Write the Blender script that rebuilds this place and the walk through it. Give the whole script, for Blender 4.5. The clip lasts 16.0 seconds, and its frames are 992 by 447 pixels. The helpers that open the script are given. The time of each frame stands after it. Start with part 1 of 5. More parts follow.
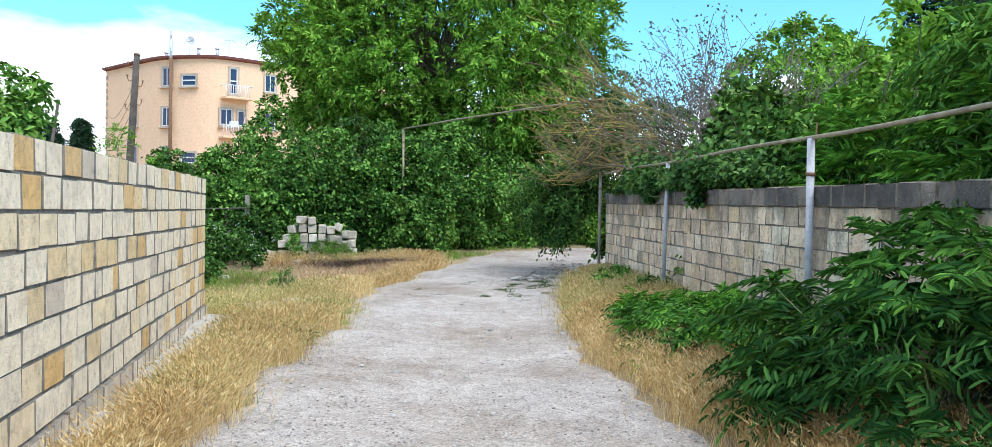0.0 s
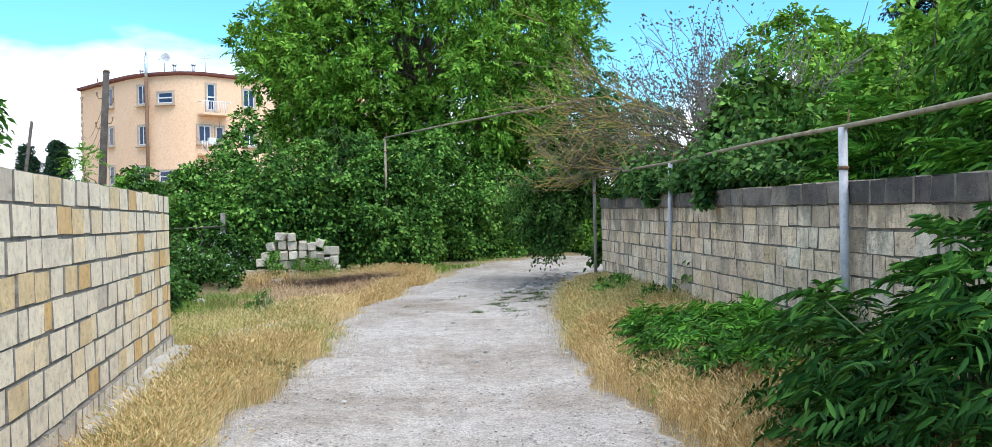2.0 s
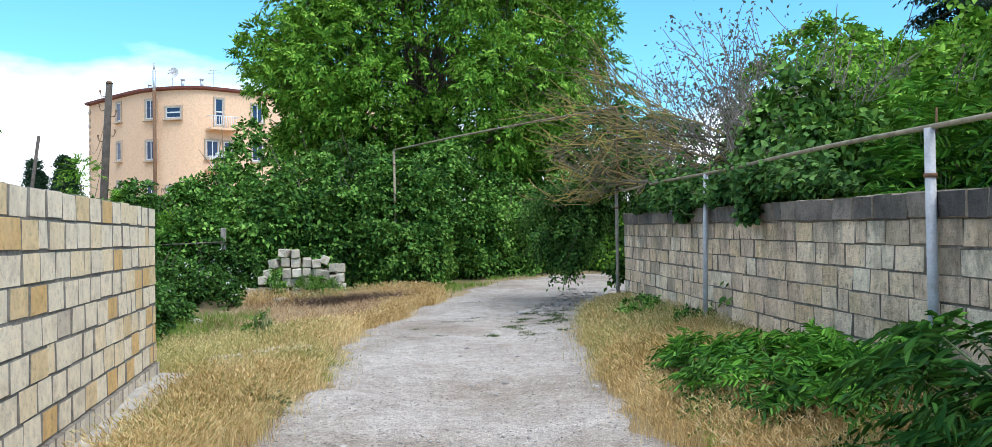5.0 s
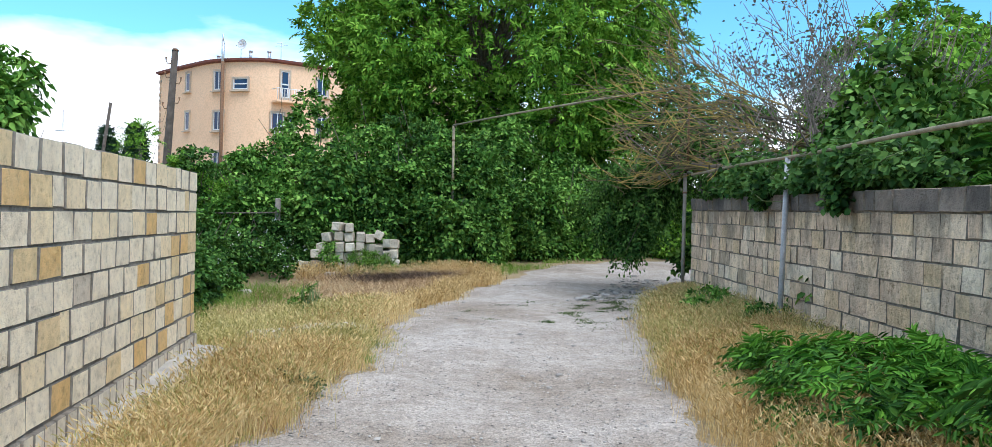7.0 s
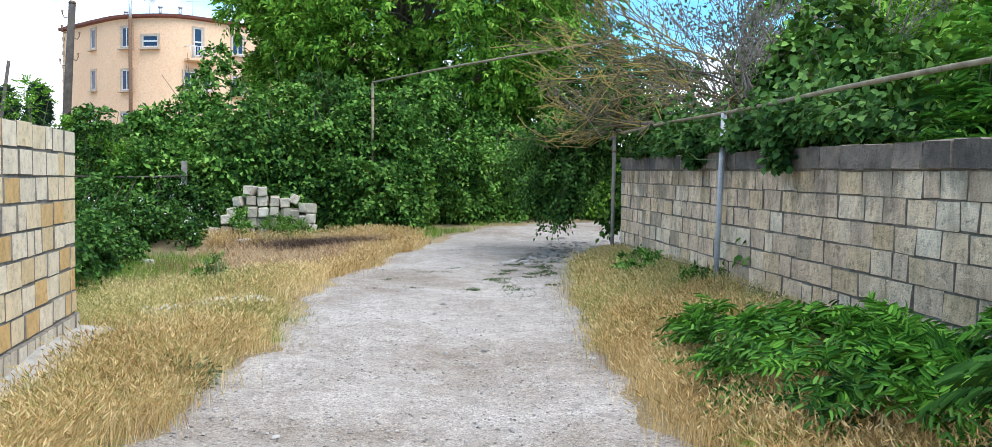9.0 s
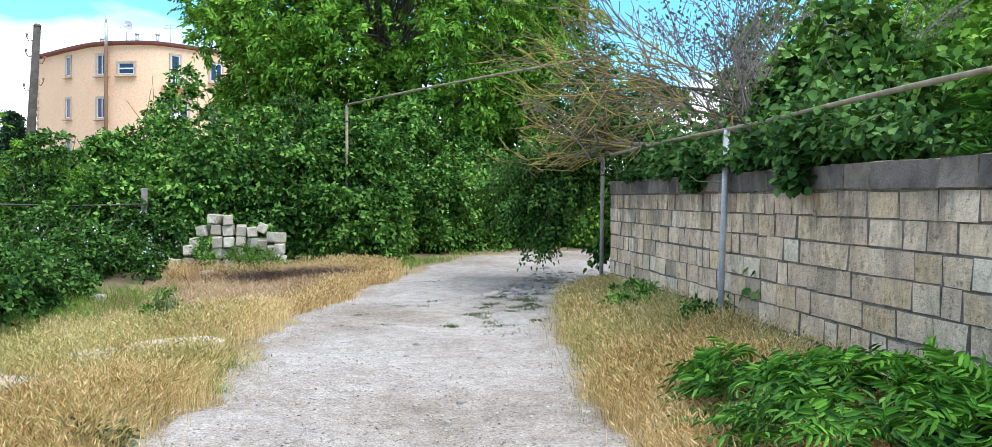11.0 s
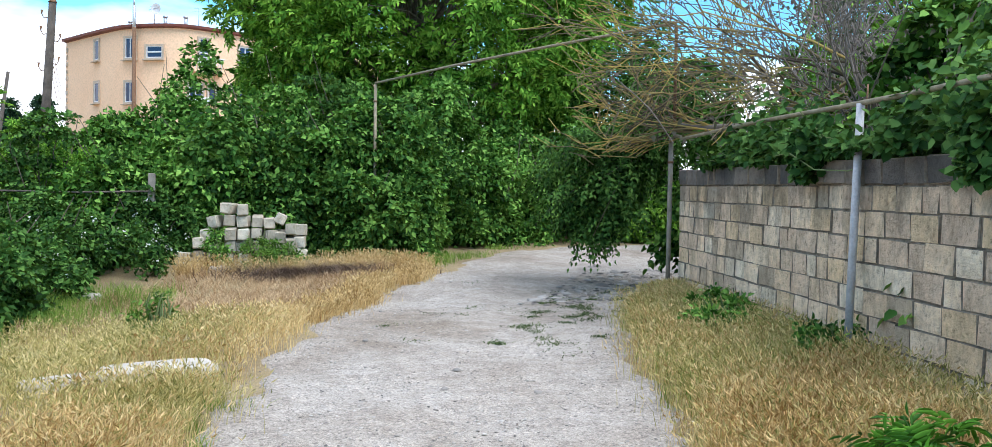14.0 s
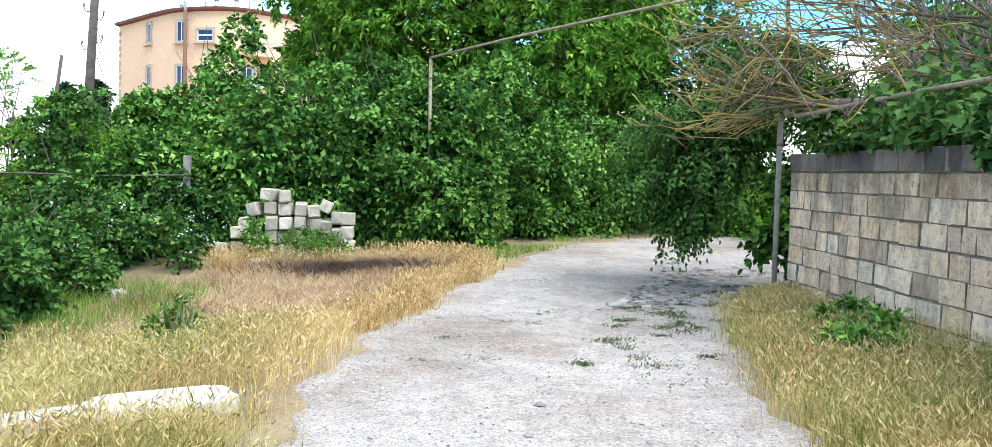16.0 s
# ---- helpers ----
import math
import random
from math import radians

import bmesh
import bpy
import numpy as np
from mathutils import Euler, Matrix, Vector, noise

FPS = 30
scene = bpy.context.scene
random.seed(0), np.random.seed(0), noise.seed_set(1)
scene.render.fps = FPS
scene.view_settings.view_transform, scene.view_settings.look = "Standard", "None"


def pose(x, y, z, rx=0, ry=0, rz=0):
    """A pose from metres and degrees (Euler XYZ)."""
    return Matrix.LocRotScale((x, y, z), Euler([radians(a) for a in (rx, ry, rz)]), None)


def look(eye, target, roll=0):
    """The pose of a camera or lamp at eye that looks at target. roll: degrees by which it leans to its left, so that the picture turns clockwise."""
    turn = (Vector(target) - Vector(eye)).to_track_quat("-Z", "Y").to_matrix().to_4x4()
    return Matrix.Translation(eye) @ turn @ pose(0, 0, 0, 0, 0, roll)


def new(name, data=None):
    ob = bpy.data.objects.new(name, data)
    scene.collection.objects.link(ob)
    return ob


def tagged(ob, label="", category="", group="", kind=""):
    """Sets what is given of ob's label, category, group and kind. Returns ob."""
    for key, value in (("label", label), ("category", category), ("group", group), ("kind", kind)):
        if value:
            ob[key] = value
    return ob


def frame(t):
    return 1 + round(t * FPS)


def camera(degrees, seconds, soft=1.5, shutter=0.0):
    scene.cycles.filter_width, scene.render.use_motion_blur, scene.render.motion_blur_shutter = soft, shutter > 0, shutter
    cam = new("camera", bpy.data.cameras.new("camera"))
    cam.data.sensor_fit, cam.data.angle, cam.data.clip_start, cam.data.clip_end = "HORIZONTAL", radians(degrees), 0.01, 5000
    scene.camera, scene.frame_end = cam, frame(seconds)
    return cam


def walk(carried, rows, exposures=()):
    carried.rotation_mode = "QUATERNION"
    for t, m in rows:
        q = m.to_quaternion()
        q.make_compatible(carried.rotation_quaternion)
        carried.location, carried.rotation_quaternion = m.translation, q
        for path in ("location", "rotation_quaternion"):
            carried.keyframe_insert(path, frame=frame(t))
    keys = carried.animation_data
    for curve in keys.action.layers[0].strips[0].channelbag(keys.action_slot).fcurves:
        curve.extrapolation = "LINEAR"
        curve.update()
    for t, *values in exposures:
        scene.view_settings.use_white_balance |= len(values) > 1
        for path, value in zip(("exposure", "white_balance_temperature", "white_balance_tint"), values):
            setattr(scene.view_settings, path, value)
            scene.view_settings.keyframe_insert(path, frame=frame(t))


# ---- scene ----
cam = camera(59.0, 16.0, soft=0.6)
PATH = [
    (0, (-2.154, -0.1, 1.48), (-1.804, 1.869, 1.451), 0.9),
    (0.5, (-2.081, 0.11, 1.49), (-1.731, 2.079, 1.457), 1.6),
    (1, (-2.128, 0.385, 1.491), (-1.765, 2.352, 1.458), 1.3),
    (1.5, (-2.145, 0.597, 1.482), (-1.767, 2.56, 1.447), -0.2),
    (2, (-2.059, 0.846, 1.497), (-1.677, 2.809, 1.487), -1.1),
    (2.5, (-2.018, 1.081, 1.496), (-1.457, 2.999, 1.58), -1.8),
    (3, (-2.05, 1.315, 1.49), (-1.354, 3.187, 1.602), -2.6),
    (3.5, (-2.015, 1.423, 1.488), (-1.4, 3.323, 1.591), -2.7),
    (4, (-1.934, 1.513, 1.496), (-1.508, 3.465, 1.583), -1.4),
    (4.5, (-1.939, 1.656, 1.48), (-1.563, 3.62, 1.524), -0.8),
    (5, (-1.983, 1.87, 1.486), (-1.62, 3.837, 1.515), -0.9),
    (5.2, (-1.972, 1.931, 1.477), (-1.614, 3.898, 1.498), -1.0),
    (7.3, (-1.816, 2.637, 1.447), (-1.594, 4.624, 1.432), 1.6),
    (7.5, (-1.777, 2.691, 1.45), (-1.537, 4.676, 1.432), 1.5),
    (8, (-1.653, 2.868, 1.457), (-1.389, 4.85, 1.407), 1.3),
    (8.5, (-1.661, 3.066, 1.439), (-1.344, 5.038, 1.335), 1.4),
    (9, (-1.707, 3.263, 1.454), (-1.311, 5.221, 1.357), 0.9),
    (9.5, (-1.646, 3.462, 1.436), (-1.239, 5.419, 1.367), 0.3),
    (9.7, (-1.597, 3.548, 1.451), (-1.184, 5.504, 1.396), 0.1),
    (11.8, (-1.356, 4.686, 1.419), (-0.916, 6.637, 1.388), 0.8),
    (12, (-1.323, 4.797, 1.431), (-0.885, 6.749, 1.393), 0.7),
    (12.5, (-1.359, 5.078, 1.451), (-0.931, 7.031, 1.393), 0.6),
    (13, (-1.28, 5.38, 1.442), (-0.901, 7.343, 1.381), 0.8),
    (13.5, (-1.256, 5.701, 1.44), (-0.906, 7.669, 1.377), 1.4),
    (14, (-1.33, 6.042, 1.464), (-0.963, 8.007, 1.404), 1.1),
    (14.5, (-1.287, 6.405, 1.455), (-0.893, 8.365, 1.395), 1.2),
    (15, (-1.262, 6.771, 1.447), (-0.837, 8.724, 1.379), 1.5),
    (15.5, (-1.342, 7.197, 1.471), (-0.905, 9.147, 1.395), 1.6),
    (16, (-1.346, 7.632, 1.462), (-1.087, 9.613, 1.369), 1.5),
]
walk(cam, [(t, look(eye, aim, roll)) for t, eye, aim, roll in PATH], [(0, -0.26, 5970, 15), (2.2, -0.33, 5970, 15), (3.4, -0.13, 5970, 15), (4.6, -0.42, 5970, 15), (8, -0.54, 5970, 15), (9.7, -0.2, 5970, 15), (12.5, -0.22, 5970, 15), (13.9, -0.35, 5970, 15), (14.5, -0.07, 5970, 15), (16, 0.12, 5970, 15)])

# ---------------------------------------------------------------- light
world = bpy.data.worlds.new("sky_world")
scene.world = world
world.use_nodes = True
wn, wl = world.node_tree.nodes, world.node_tree.links
wn.clear()
SUN_ELEV, SUN_AZ = radians(52), radians(148)      # azimuth clockwise from +y
sky = wn.new("ShaderNodeTexSky")
sky.sky_type, sky.sun_disc = "NISHITA", False
sky.sun_elevation, sky.sun_rotation = SUN_ELEV, SUN_AZ
sky.air_density, sky.dust_density, sky.ozone_density = 1.0, 0.6, 1.6
coord = wn.new("ShaderNodeTexCoord")
cmap = wn.new("ShaderNodeMapping")
cmap.inputs["Scale"].default_value = (1.0, 1.0, 3.2)
cmap.inputs["Location"].default_value = (0.35, 0.1, 0.22)
cloud = wn.new("ShaderNodeTexNoise")
cloud.inputs["Scale"].default_value, cloud.inputs["Detail"].default_value, cloud.inputs["Roughness"].default_value = 2.1, 7.0, 0.52
cramp = wn.new("ShaderNodeValToRGB")
cramp.color_ramp.elements[0].position, cramp.color_ramp.elements[1].position = 0.47, 0.60
sep = wn.new("ShaderNodeSeparateXYZ")
low = wn.new("ShaderNodeMapRange")                # more cloud towards the horizon
low.inputs["From Min"].default_value, low.inputs["From Max"].default_value = 0.10, 0.195
low.inputs["To Min"].default_value, low.inputs["To Max"].default_value = 0.20, -0.15
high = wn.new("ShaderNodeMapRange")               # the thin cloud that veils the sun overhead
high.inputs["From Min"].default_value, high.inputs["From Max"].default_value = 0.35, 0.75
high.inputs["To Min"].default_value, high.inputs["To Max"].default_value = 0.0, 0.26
cover = wn.new("ShaderNodeMath")
cover.operation = "ADD"
addn = wn.new("ShaderNodeMath")
addn.operation = "ADD"
cmix = wn.new("ShaderNodeMix")
cmix.data_type = "RGBA"
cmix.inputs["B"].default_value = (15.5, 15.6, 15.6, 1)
bg = wn.new("ShaderNodeBackground")
bg.inputs["Strength"].default_value = 0.15
wout = wn.new("ShaderNodeOutputWorld")
wl.new(coord.outputs["Generated"], cmap.inputs["Vector"])
wl.new(cmap.outputs["Vector"], cloud.inputs["Vector"])
wl.new(coord.outputs["Generated"], sep.inputs["Vector"])
wl.new(sep.outputs["Z"], low.inputs["Value"])
wl.new(cloud.outputs["Fac"], addn.inputs[0])
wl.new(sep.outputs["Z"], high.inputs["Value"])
wl.new(low.outputs["Result"], cover.inputs[0])
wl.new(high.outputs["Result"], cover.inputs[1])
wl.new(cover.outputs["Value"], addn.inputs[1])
wl.new(addn.outputs["Value"], cramp.inputs["Fac"])
wl.new(cramp.outputs["Color"], cmix.inputs["Factor"])
stint = wn.new("ShaderNodeMix")
stint.data_type, stint.blend_type = "RGBA", "MULTIPLY"
stint.inputs["Factor"].default_value, stint.inputs["B"].default_value = 1.0, (1.12, 2.12, 2.18, 1)
wl.new(sky.outputs["Color"], stint.inputs["A"])
wl.new(stint.outputs["Result"], cmix.inputs["A"])
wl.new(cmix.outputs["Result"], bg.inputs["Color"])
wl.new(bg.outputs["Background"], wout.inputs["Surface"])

sun = new("sun", bpy.data.lights.new("sun", "SUN"))
sun.data.energy, sun.data.angle, sun.data.color = 3.5, radians(36), (1.0, 0.94, 0.84)
sun_dir = Vector((math.sin(SUN_AZ) * math.cos(SUN_ELEV), math.cos(SUN_AZ) * math.cos(SUN_ELEV), math.sin(SUN_ELEV)))
sun.matrix_world = look(sun_dir * 60, (0, 0, 0))


# ---------------------------------------------------------------- materials
def material(name):
    m = bpy.data.materials.new(name)
    m.use_nodes = True
    nt = m.node_tree
    return m, nt.nodes, nt.links, nt.nodes["Principled BSDF"]


def ramp_node(nodes, stops):
    r = nodes.new("ShaderNodeValToRGB")
    while len(r.color_ramp.elements) < len(stops):
        r.color_ramp.elements.new(0.5)
    for e, (p, c) in zip(r.color_ramp.elements, stops):
        e.position, e.color = p, (*c, 1)
    return r


def noise_node(nodes, links, scale, detail=5, rough=0.6, vec=None):
    n = nodes.new("ShaderNodeTexNoise")
    n.inputs["Scale"].default_value, n.inputs["Detail"].default_value, n.inputs["Roughness"].default_value = scale, detail, rough
    if vec:
        links.new(vec, n.inputs["Vector"])
    return n


def mixed(nodes, links, a, b, fac, blend="MIX"):
    m = nodes.new("ShaderNodeMix")
    m.data_type, m.blend_type = "RGBA", blend
    for sock, v in (("A", a), ("B", b), ("Factor", fac)):
        if isinstance(v, (tuple, float, int)):
            m.inputs[sock].default_value = (*v, 1) if isinstance(v, tuple) else v
        else:
            links.new(v, m.inputs[sock])
    return m.outputs["Result"]


def bump(nodes, links, bsdf, height, strength, distance=0.01):
    b = nodes.new("ShaderNodeBump")
    b.inputs["Strength"].default_value, b.inputs["Distance"].default_value = strength, distance
    links.new(height, b.inputs["Height"])
    links.new(b.outputs["Normal"], bsdf.inputs["Normal"])


def position(nodes):
    return nodes.new("ShaderNodeNewGeometry").outputs["Position"]


def leaf_material(name, dark, mid, light, rough=0.45, through_light=0.10, tint=(0.25, 0.42, 0.03)):
    """Leaves: each island its own shade, patches of lighter growth, some light passing through."""
    m, n, l, b = material(name)
    g = n.new("ShaderNodeNewGeometry")
    r = ramp_node(n, [(0.0, dark), (0.5, mid), (1.0, light)])
    big = noise_node(n, l, 0.9, 3, 0.6, g.outputs["Position"])
    mx = n.new("ShaderNodeMath")
    mx.operation = "MULTIPLY_ADD"
    mx.inputs[1].default_value, mx.inputs[2].default_value = 0.95, -0.16
    ad = n.new("ShaderNodeMath")
    ad.operation = "MULTIPLY_ADD"
    ad.inputs[1].default_value = 1.3
    l.new(g.outputs["Random Per Island"], mx.inputs[0])
    sub = n.new("ShaderNodeMath")
    sub.operation = "SUBTRACT"
    sub.inputs[1].default_value = 0.32
    l.new(big.outputs["Fac"], sub.inputs[0])
    l.new(sub.outputs[0], ad.inputs[0])
    l.new(mx.outputs[0], ad.inputs[2])
    l.new(ad.outputs[0], r.inputs["Fac"])
    l.new(r.outputs["Color"], b.inputs["Base Color"])
    b.inputs["Roughness"].default_value = rough
    b.inputs["Specular IOR Level"].default_value = 0.05
    t = n.new("ShaderNodeBsdfTranslucent")
    l.new(mixed(n, l, r.outputs["Color"], tint, 0.45), t.inputs["Color"])
    s = n.new("ShaderNodeMixShader")
    s.inputs["Fac"].default_value = through_light
    l.new(b.outputs[0], s.inputs[1])
    l.new(t.outputs[0], s.inputs[2])
    l.new(s.outputs[0], n["Material Output"].inputs["Surface"])
    return m


def stone_material(name, stops, grime, grime_amount, bump_strength, scale=1.0, streaks=0.15, grit=0.55, algae=0.0):
    """Sawn limestone: each block its own tone, pores, saw marks and weather stains."""
    m, n, l, b = material(name)
    info = n.new("ShaderNodeObjectInfo")
    pos = position(n)
    r = ramp_node(n, stops)
    r.color_ramp.interpolation = "CONSTANT"
    geo = n.new("ShaderNodeNewGeometry")
    total, wrap = n.new("ShaderNodeMath"), n.new("ShaderNodeMath")
    wrap.operation = "FRACT"
    l.new(info.outputs["Random"], total.inputs[0])
    l.new(geo.outputs["Random Per Island"], total.inputs[1])
    l.new(total.outputs[0], wrap.inputs[0])
    l.new(wrap.outputs[0], r.inputs["Fac"])
    n1 = noise_node(n, l, 9 * scale, 6, 0.65, pos)
    n2 = noise_node(n, l, 70 * scale, 4, 0.7, pos)
    n3 = noise_node(n, l, 1.3 * scale, 5, 0.6, pos)
    tone = ramp_node(n, [(0.3, (0.60, 0.57, 0.52)), (0.5, (0.98, 0.97, 0.96)), (0.7, (1.14, 1.13, 1.10))])
    l.new(n1.outputs["Fac"], tone.inputs["Fac"])
    c = mixed(n, l, r.outputs["Color"], tone.outputs["Color"], 0.6, "MULTIPLY")
    pores = ramp_node(n, [(0.30, (0.45, 0.42, 0.38)), (0.42, (1, 1, 1))])
    l.new(n2.outputs["Fac"], pores.inputs["Fac"])
    c = mixed(n, l, c, pores.outputs["Color"], 0.35, "MULTIPLY")
    smap = n.new("ShaderNodeMapping")
    smap.inputs["Scale"].default_value = (6, 6, 1.8)
    l.new(pos, smap.inputs["Vector"])
    n4 = noise_node(n, l, 1.0, 5, 0.65, smap.outputs["Vector"])
    sk = ramp_node(n, [(0.34, (0.55, 0.52, 0.47)), (0.56, (1, 1, 1))])
    l.new(n4.outputs["Fac"], sk.inputs["Fac"])
    c = mixed(n, l, c, sk.outputs["Color"], streaks, "MULTIPLY")
    n5 = noise_node(n, l, 19 * scale, 6, 0.75, pos)
    chips = ramp_node(n, [(0.33, (0.46, 0.42, 0.36)), (0.45, (0.98, 0.97, 0.96)), (0.70, (1.16, 1.15, 1.12))])
    l.new(n5.outputs["Fac"], chips.inputs["Fac"])
    c = mixed(n, l, c, chips.outputs["Color"], grit, "MULTIPLY")
    st = ramp_node(n, [(0.42, (0, 0, 0)), (0.68, (1, 1, 1))])
    l.new(n3.outputs["Fac"], st.inputs["Fac"])
    mul = n.new("ShaderNodeMath")
    mul.operation = "MULTIPLY"
    mul.inputs[1].default_value = grime_amount
    l.new(st.outputs["Color"], mul.inputs[0])
    c = mixed(n, l, c, grime, mul.outputs[0])
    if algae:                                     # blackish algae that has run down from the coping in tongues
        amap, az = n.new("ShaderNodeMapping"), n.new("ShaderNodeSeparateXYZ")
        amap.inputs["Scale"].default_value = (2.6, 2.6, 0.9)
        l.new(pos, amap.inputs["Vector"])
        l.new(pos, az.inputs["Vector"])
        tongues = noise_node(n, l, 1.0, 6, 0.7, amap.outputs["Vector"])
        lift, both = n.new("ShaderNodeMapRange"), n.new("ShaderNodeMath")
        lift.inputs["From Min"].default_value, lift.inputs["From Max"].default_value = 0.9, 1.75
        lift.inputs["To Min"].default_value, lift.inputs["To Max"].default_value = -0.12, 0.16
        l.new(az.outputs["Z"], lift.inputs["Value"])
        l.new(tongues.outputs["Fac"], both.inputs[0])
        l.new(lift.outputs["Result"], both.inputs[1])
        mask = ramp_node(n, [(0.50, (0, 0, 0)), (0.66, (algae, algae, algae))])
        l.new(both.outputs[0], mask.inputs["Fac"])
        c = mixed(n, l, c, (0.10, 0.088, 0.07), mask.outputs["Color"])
    l.new(c, b.inputs["Base Color"])
    b.inputs["Roughness"].default_value = 0.93
    b.inputs["Specular IOR Level"].default_value = 0.2
    add = n.new("ShaderNodeMath")
    add.operation = "ADD"
    l.new(n5.outputs["Fac"], add.inputs[0])
    l.new(n1.outputs["Fac"], add.inputs[1])
    bump(n, l, b, add.outputs[0], bump_strength, 0.03)
    return m


def rough_material(name, a, c, scale, rough=0.9, bump_strength=0.4, metallic=0.0, fine=60.0):
    m, n, l, b = material(name)
    pos = position(n)
    n1 = noise_node(n, l, scale, 6, 0.65, pos)
    n2 = noise_node(n, l, fine, 3, 0.6, pos)
    r = ramp_node(n, [(0.32, a), (0.68, c)])
    l.new(n1.outputs["Fac"], r.inputs["Fac"])
    f = ramp_node(n, [(0.3, (0.7, 0.7, 0.7)), (0.6, (1, 1, 1))])
    l.new(n2.outputs["Fac"], f.inputs["Fac"])
    l.new(mixed(n, l, r.outputs["Color"], f.outputs["Color"], 0.6, "MULTIPLY"), b.inputs["Base Color"])
    b.inputs["Roughness"].default_value, b.inputs["Metallic"].default_value = rough, metallic
    bump(n, l, b, n2.outputs["Fac"], bump_strength, 0.006)
    return m


CREAM, PALE, GOLD = (0.91, 0.74, 0.48), (0.94, 0.81, 0.60), (0.78, 0.51, 0.21)
M_new_stone = stone_material("new_limestone", [(0.0, PALE), (0.26, CREAM), (0.44, (0.93, 0.80, 0.59)), (0.66, GOLD), (0.80, (0.82, 0.62, 0.34)), (0.88, (0.86, 0.74, 0.55)), (0.97, (0.66, 0.56, 0.43))], (0.62, 0.53, 0.40), 0.22, 0.6, 1.0, 0.15, 0.65)
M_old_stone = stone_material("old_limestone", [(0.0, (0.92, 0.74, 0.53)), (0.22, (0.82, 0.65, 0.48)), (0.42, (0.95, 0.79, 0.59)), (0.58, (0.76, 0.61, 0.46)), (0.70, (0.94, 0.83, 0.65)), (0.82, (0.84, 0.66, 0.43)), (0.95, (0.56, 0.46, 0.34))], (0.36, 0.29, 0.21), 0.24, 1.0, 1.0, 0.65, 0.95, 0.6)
M_cap_stone = stone_material("weathered_coping_stone", [(0.0, (0.24, 0.21, 0.18)), (0.4, (0.16, 0.145, 0.13)), (0.7, (0.34, 0.29, 0.24))], (0.045, 0.045, 0.045), 0.8, 0.9)
M_pile_stone = stone_material("loose_limestone", [(0.0, (0.62, 0.57, 0.47)), (0.35, (0.50, 0.45, 0.37)), (0.7, (0.68, 0.64, 0.54))], (0.24, 0.23, 0.17), 0.7, 0.6)
M_concrete_stone = stone_material("plinth_stone", [(0.0, (0.74, 0.65, 0.50)), (0.5, (0.64, 0.56, 0.44)), (0.8, (0.80, 0.72, 0.58))], (0.34, 0.32, 0.28), 0.5, 0.5)
M_new_mortar = rough_material("grey_mortar", (0.15, 0.13, 0.105), (0.33, 0.29, 0.235), 14)
M_old_mortar = rough_material("dark_mortar", (0.13, 0.105, 0.08), (0.36, 0.30, 0.23), 12)
M_concrete = rough_material("footing_concrete", (0.36, 0.34, 0.30), (0.55, 0.52, 0.46), 6, bump_strength=0.7)
M_old_post = rough_material("weathered_post", (0.20, 0.18, 0.15), (0.36, 0.33, 0.28), 8, 0.95, 0.6)
M_pipe = rough_material("weathered_pipe_paint", (0.16, 0.125, 0.075), (0.36, 0.31, 0.20), 9, 0.6, 0.2)
M_post = rough_material("chalky_grey_paint", (0.38, 0.39, 0.41), (0.56, 0.57, 0.59), 8, 0.65, 0.25)
M_rust = rough_material("rusty_steel", (0.12, 0.06, 0.03), (0.28, 0.16, 0.09), 10, 0.8, 0.4)
M_bark = rough_material("bark", (0.09, 0.075, 0.055), (0.22, 0.18, 0.13), 12, 0.95, 0.9)
M_grey_twig = rough_material("bare_grey_twig", (0.16, 0.14, 0.12), (0.30, 0.26, 0.23), 7, 0.95, 0.5)
M_stem = rough_material("green_stem", (0.10, 0.15, 0.05), (0.20, 0.26, 0.09), 8, 0.7, 0.2)
M_pole = rough_material("weathered_wood_pole", (0.06, 0.05, 0.042), (0.14, 0.12, 0.10), 5, 0.95, 0.7)
M_facade = rough_material("peach_render", (0.86, 0.565, 0.355), (0.89, 0.61, 0.40), 0.35, 0.9, 0.03, fine=8)
M_roof = rough_material("red_brown_roof_edge", (0.14, 0.04, 0.03), (0.22, 0.07, 0.05), 1.0, 0.7, 0.2, fine=6)
M_trim = rough_material("tan_stone_surround", (0.45, 0.36, 0.27), (0.58, 0.47, 0.36), 2, 0.85, 0.2, fine=9)
M_white = rough_material("white_frame_paint", (0.72, 0.73, 0.74), (0.80, 0.81, 0.82), 3, 0.45, 0.05, fine=9)
M_steel = rough_material("galvanised_metal", (0.50, 0.53, 0.56), (0.66, 0.68, 0.70), 4, 0.45, 0.1, 0.5, fine=9)


def glass_material():
    m, n, l, b = material("window_glass")
    b.inputs["Base Color"].default_value = (0.02, 0.045, 0.10, 1)
    b.inputs["Roughness"].default_value, b.inputs["Specular IOR Level"].default_value = 0.08, 0.35
    return m


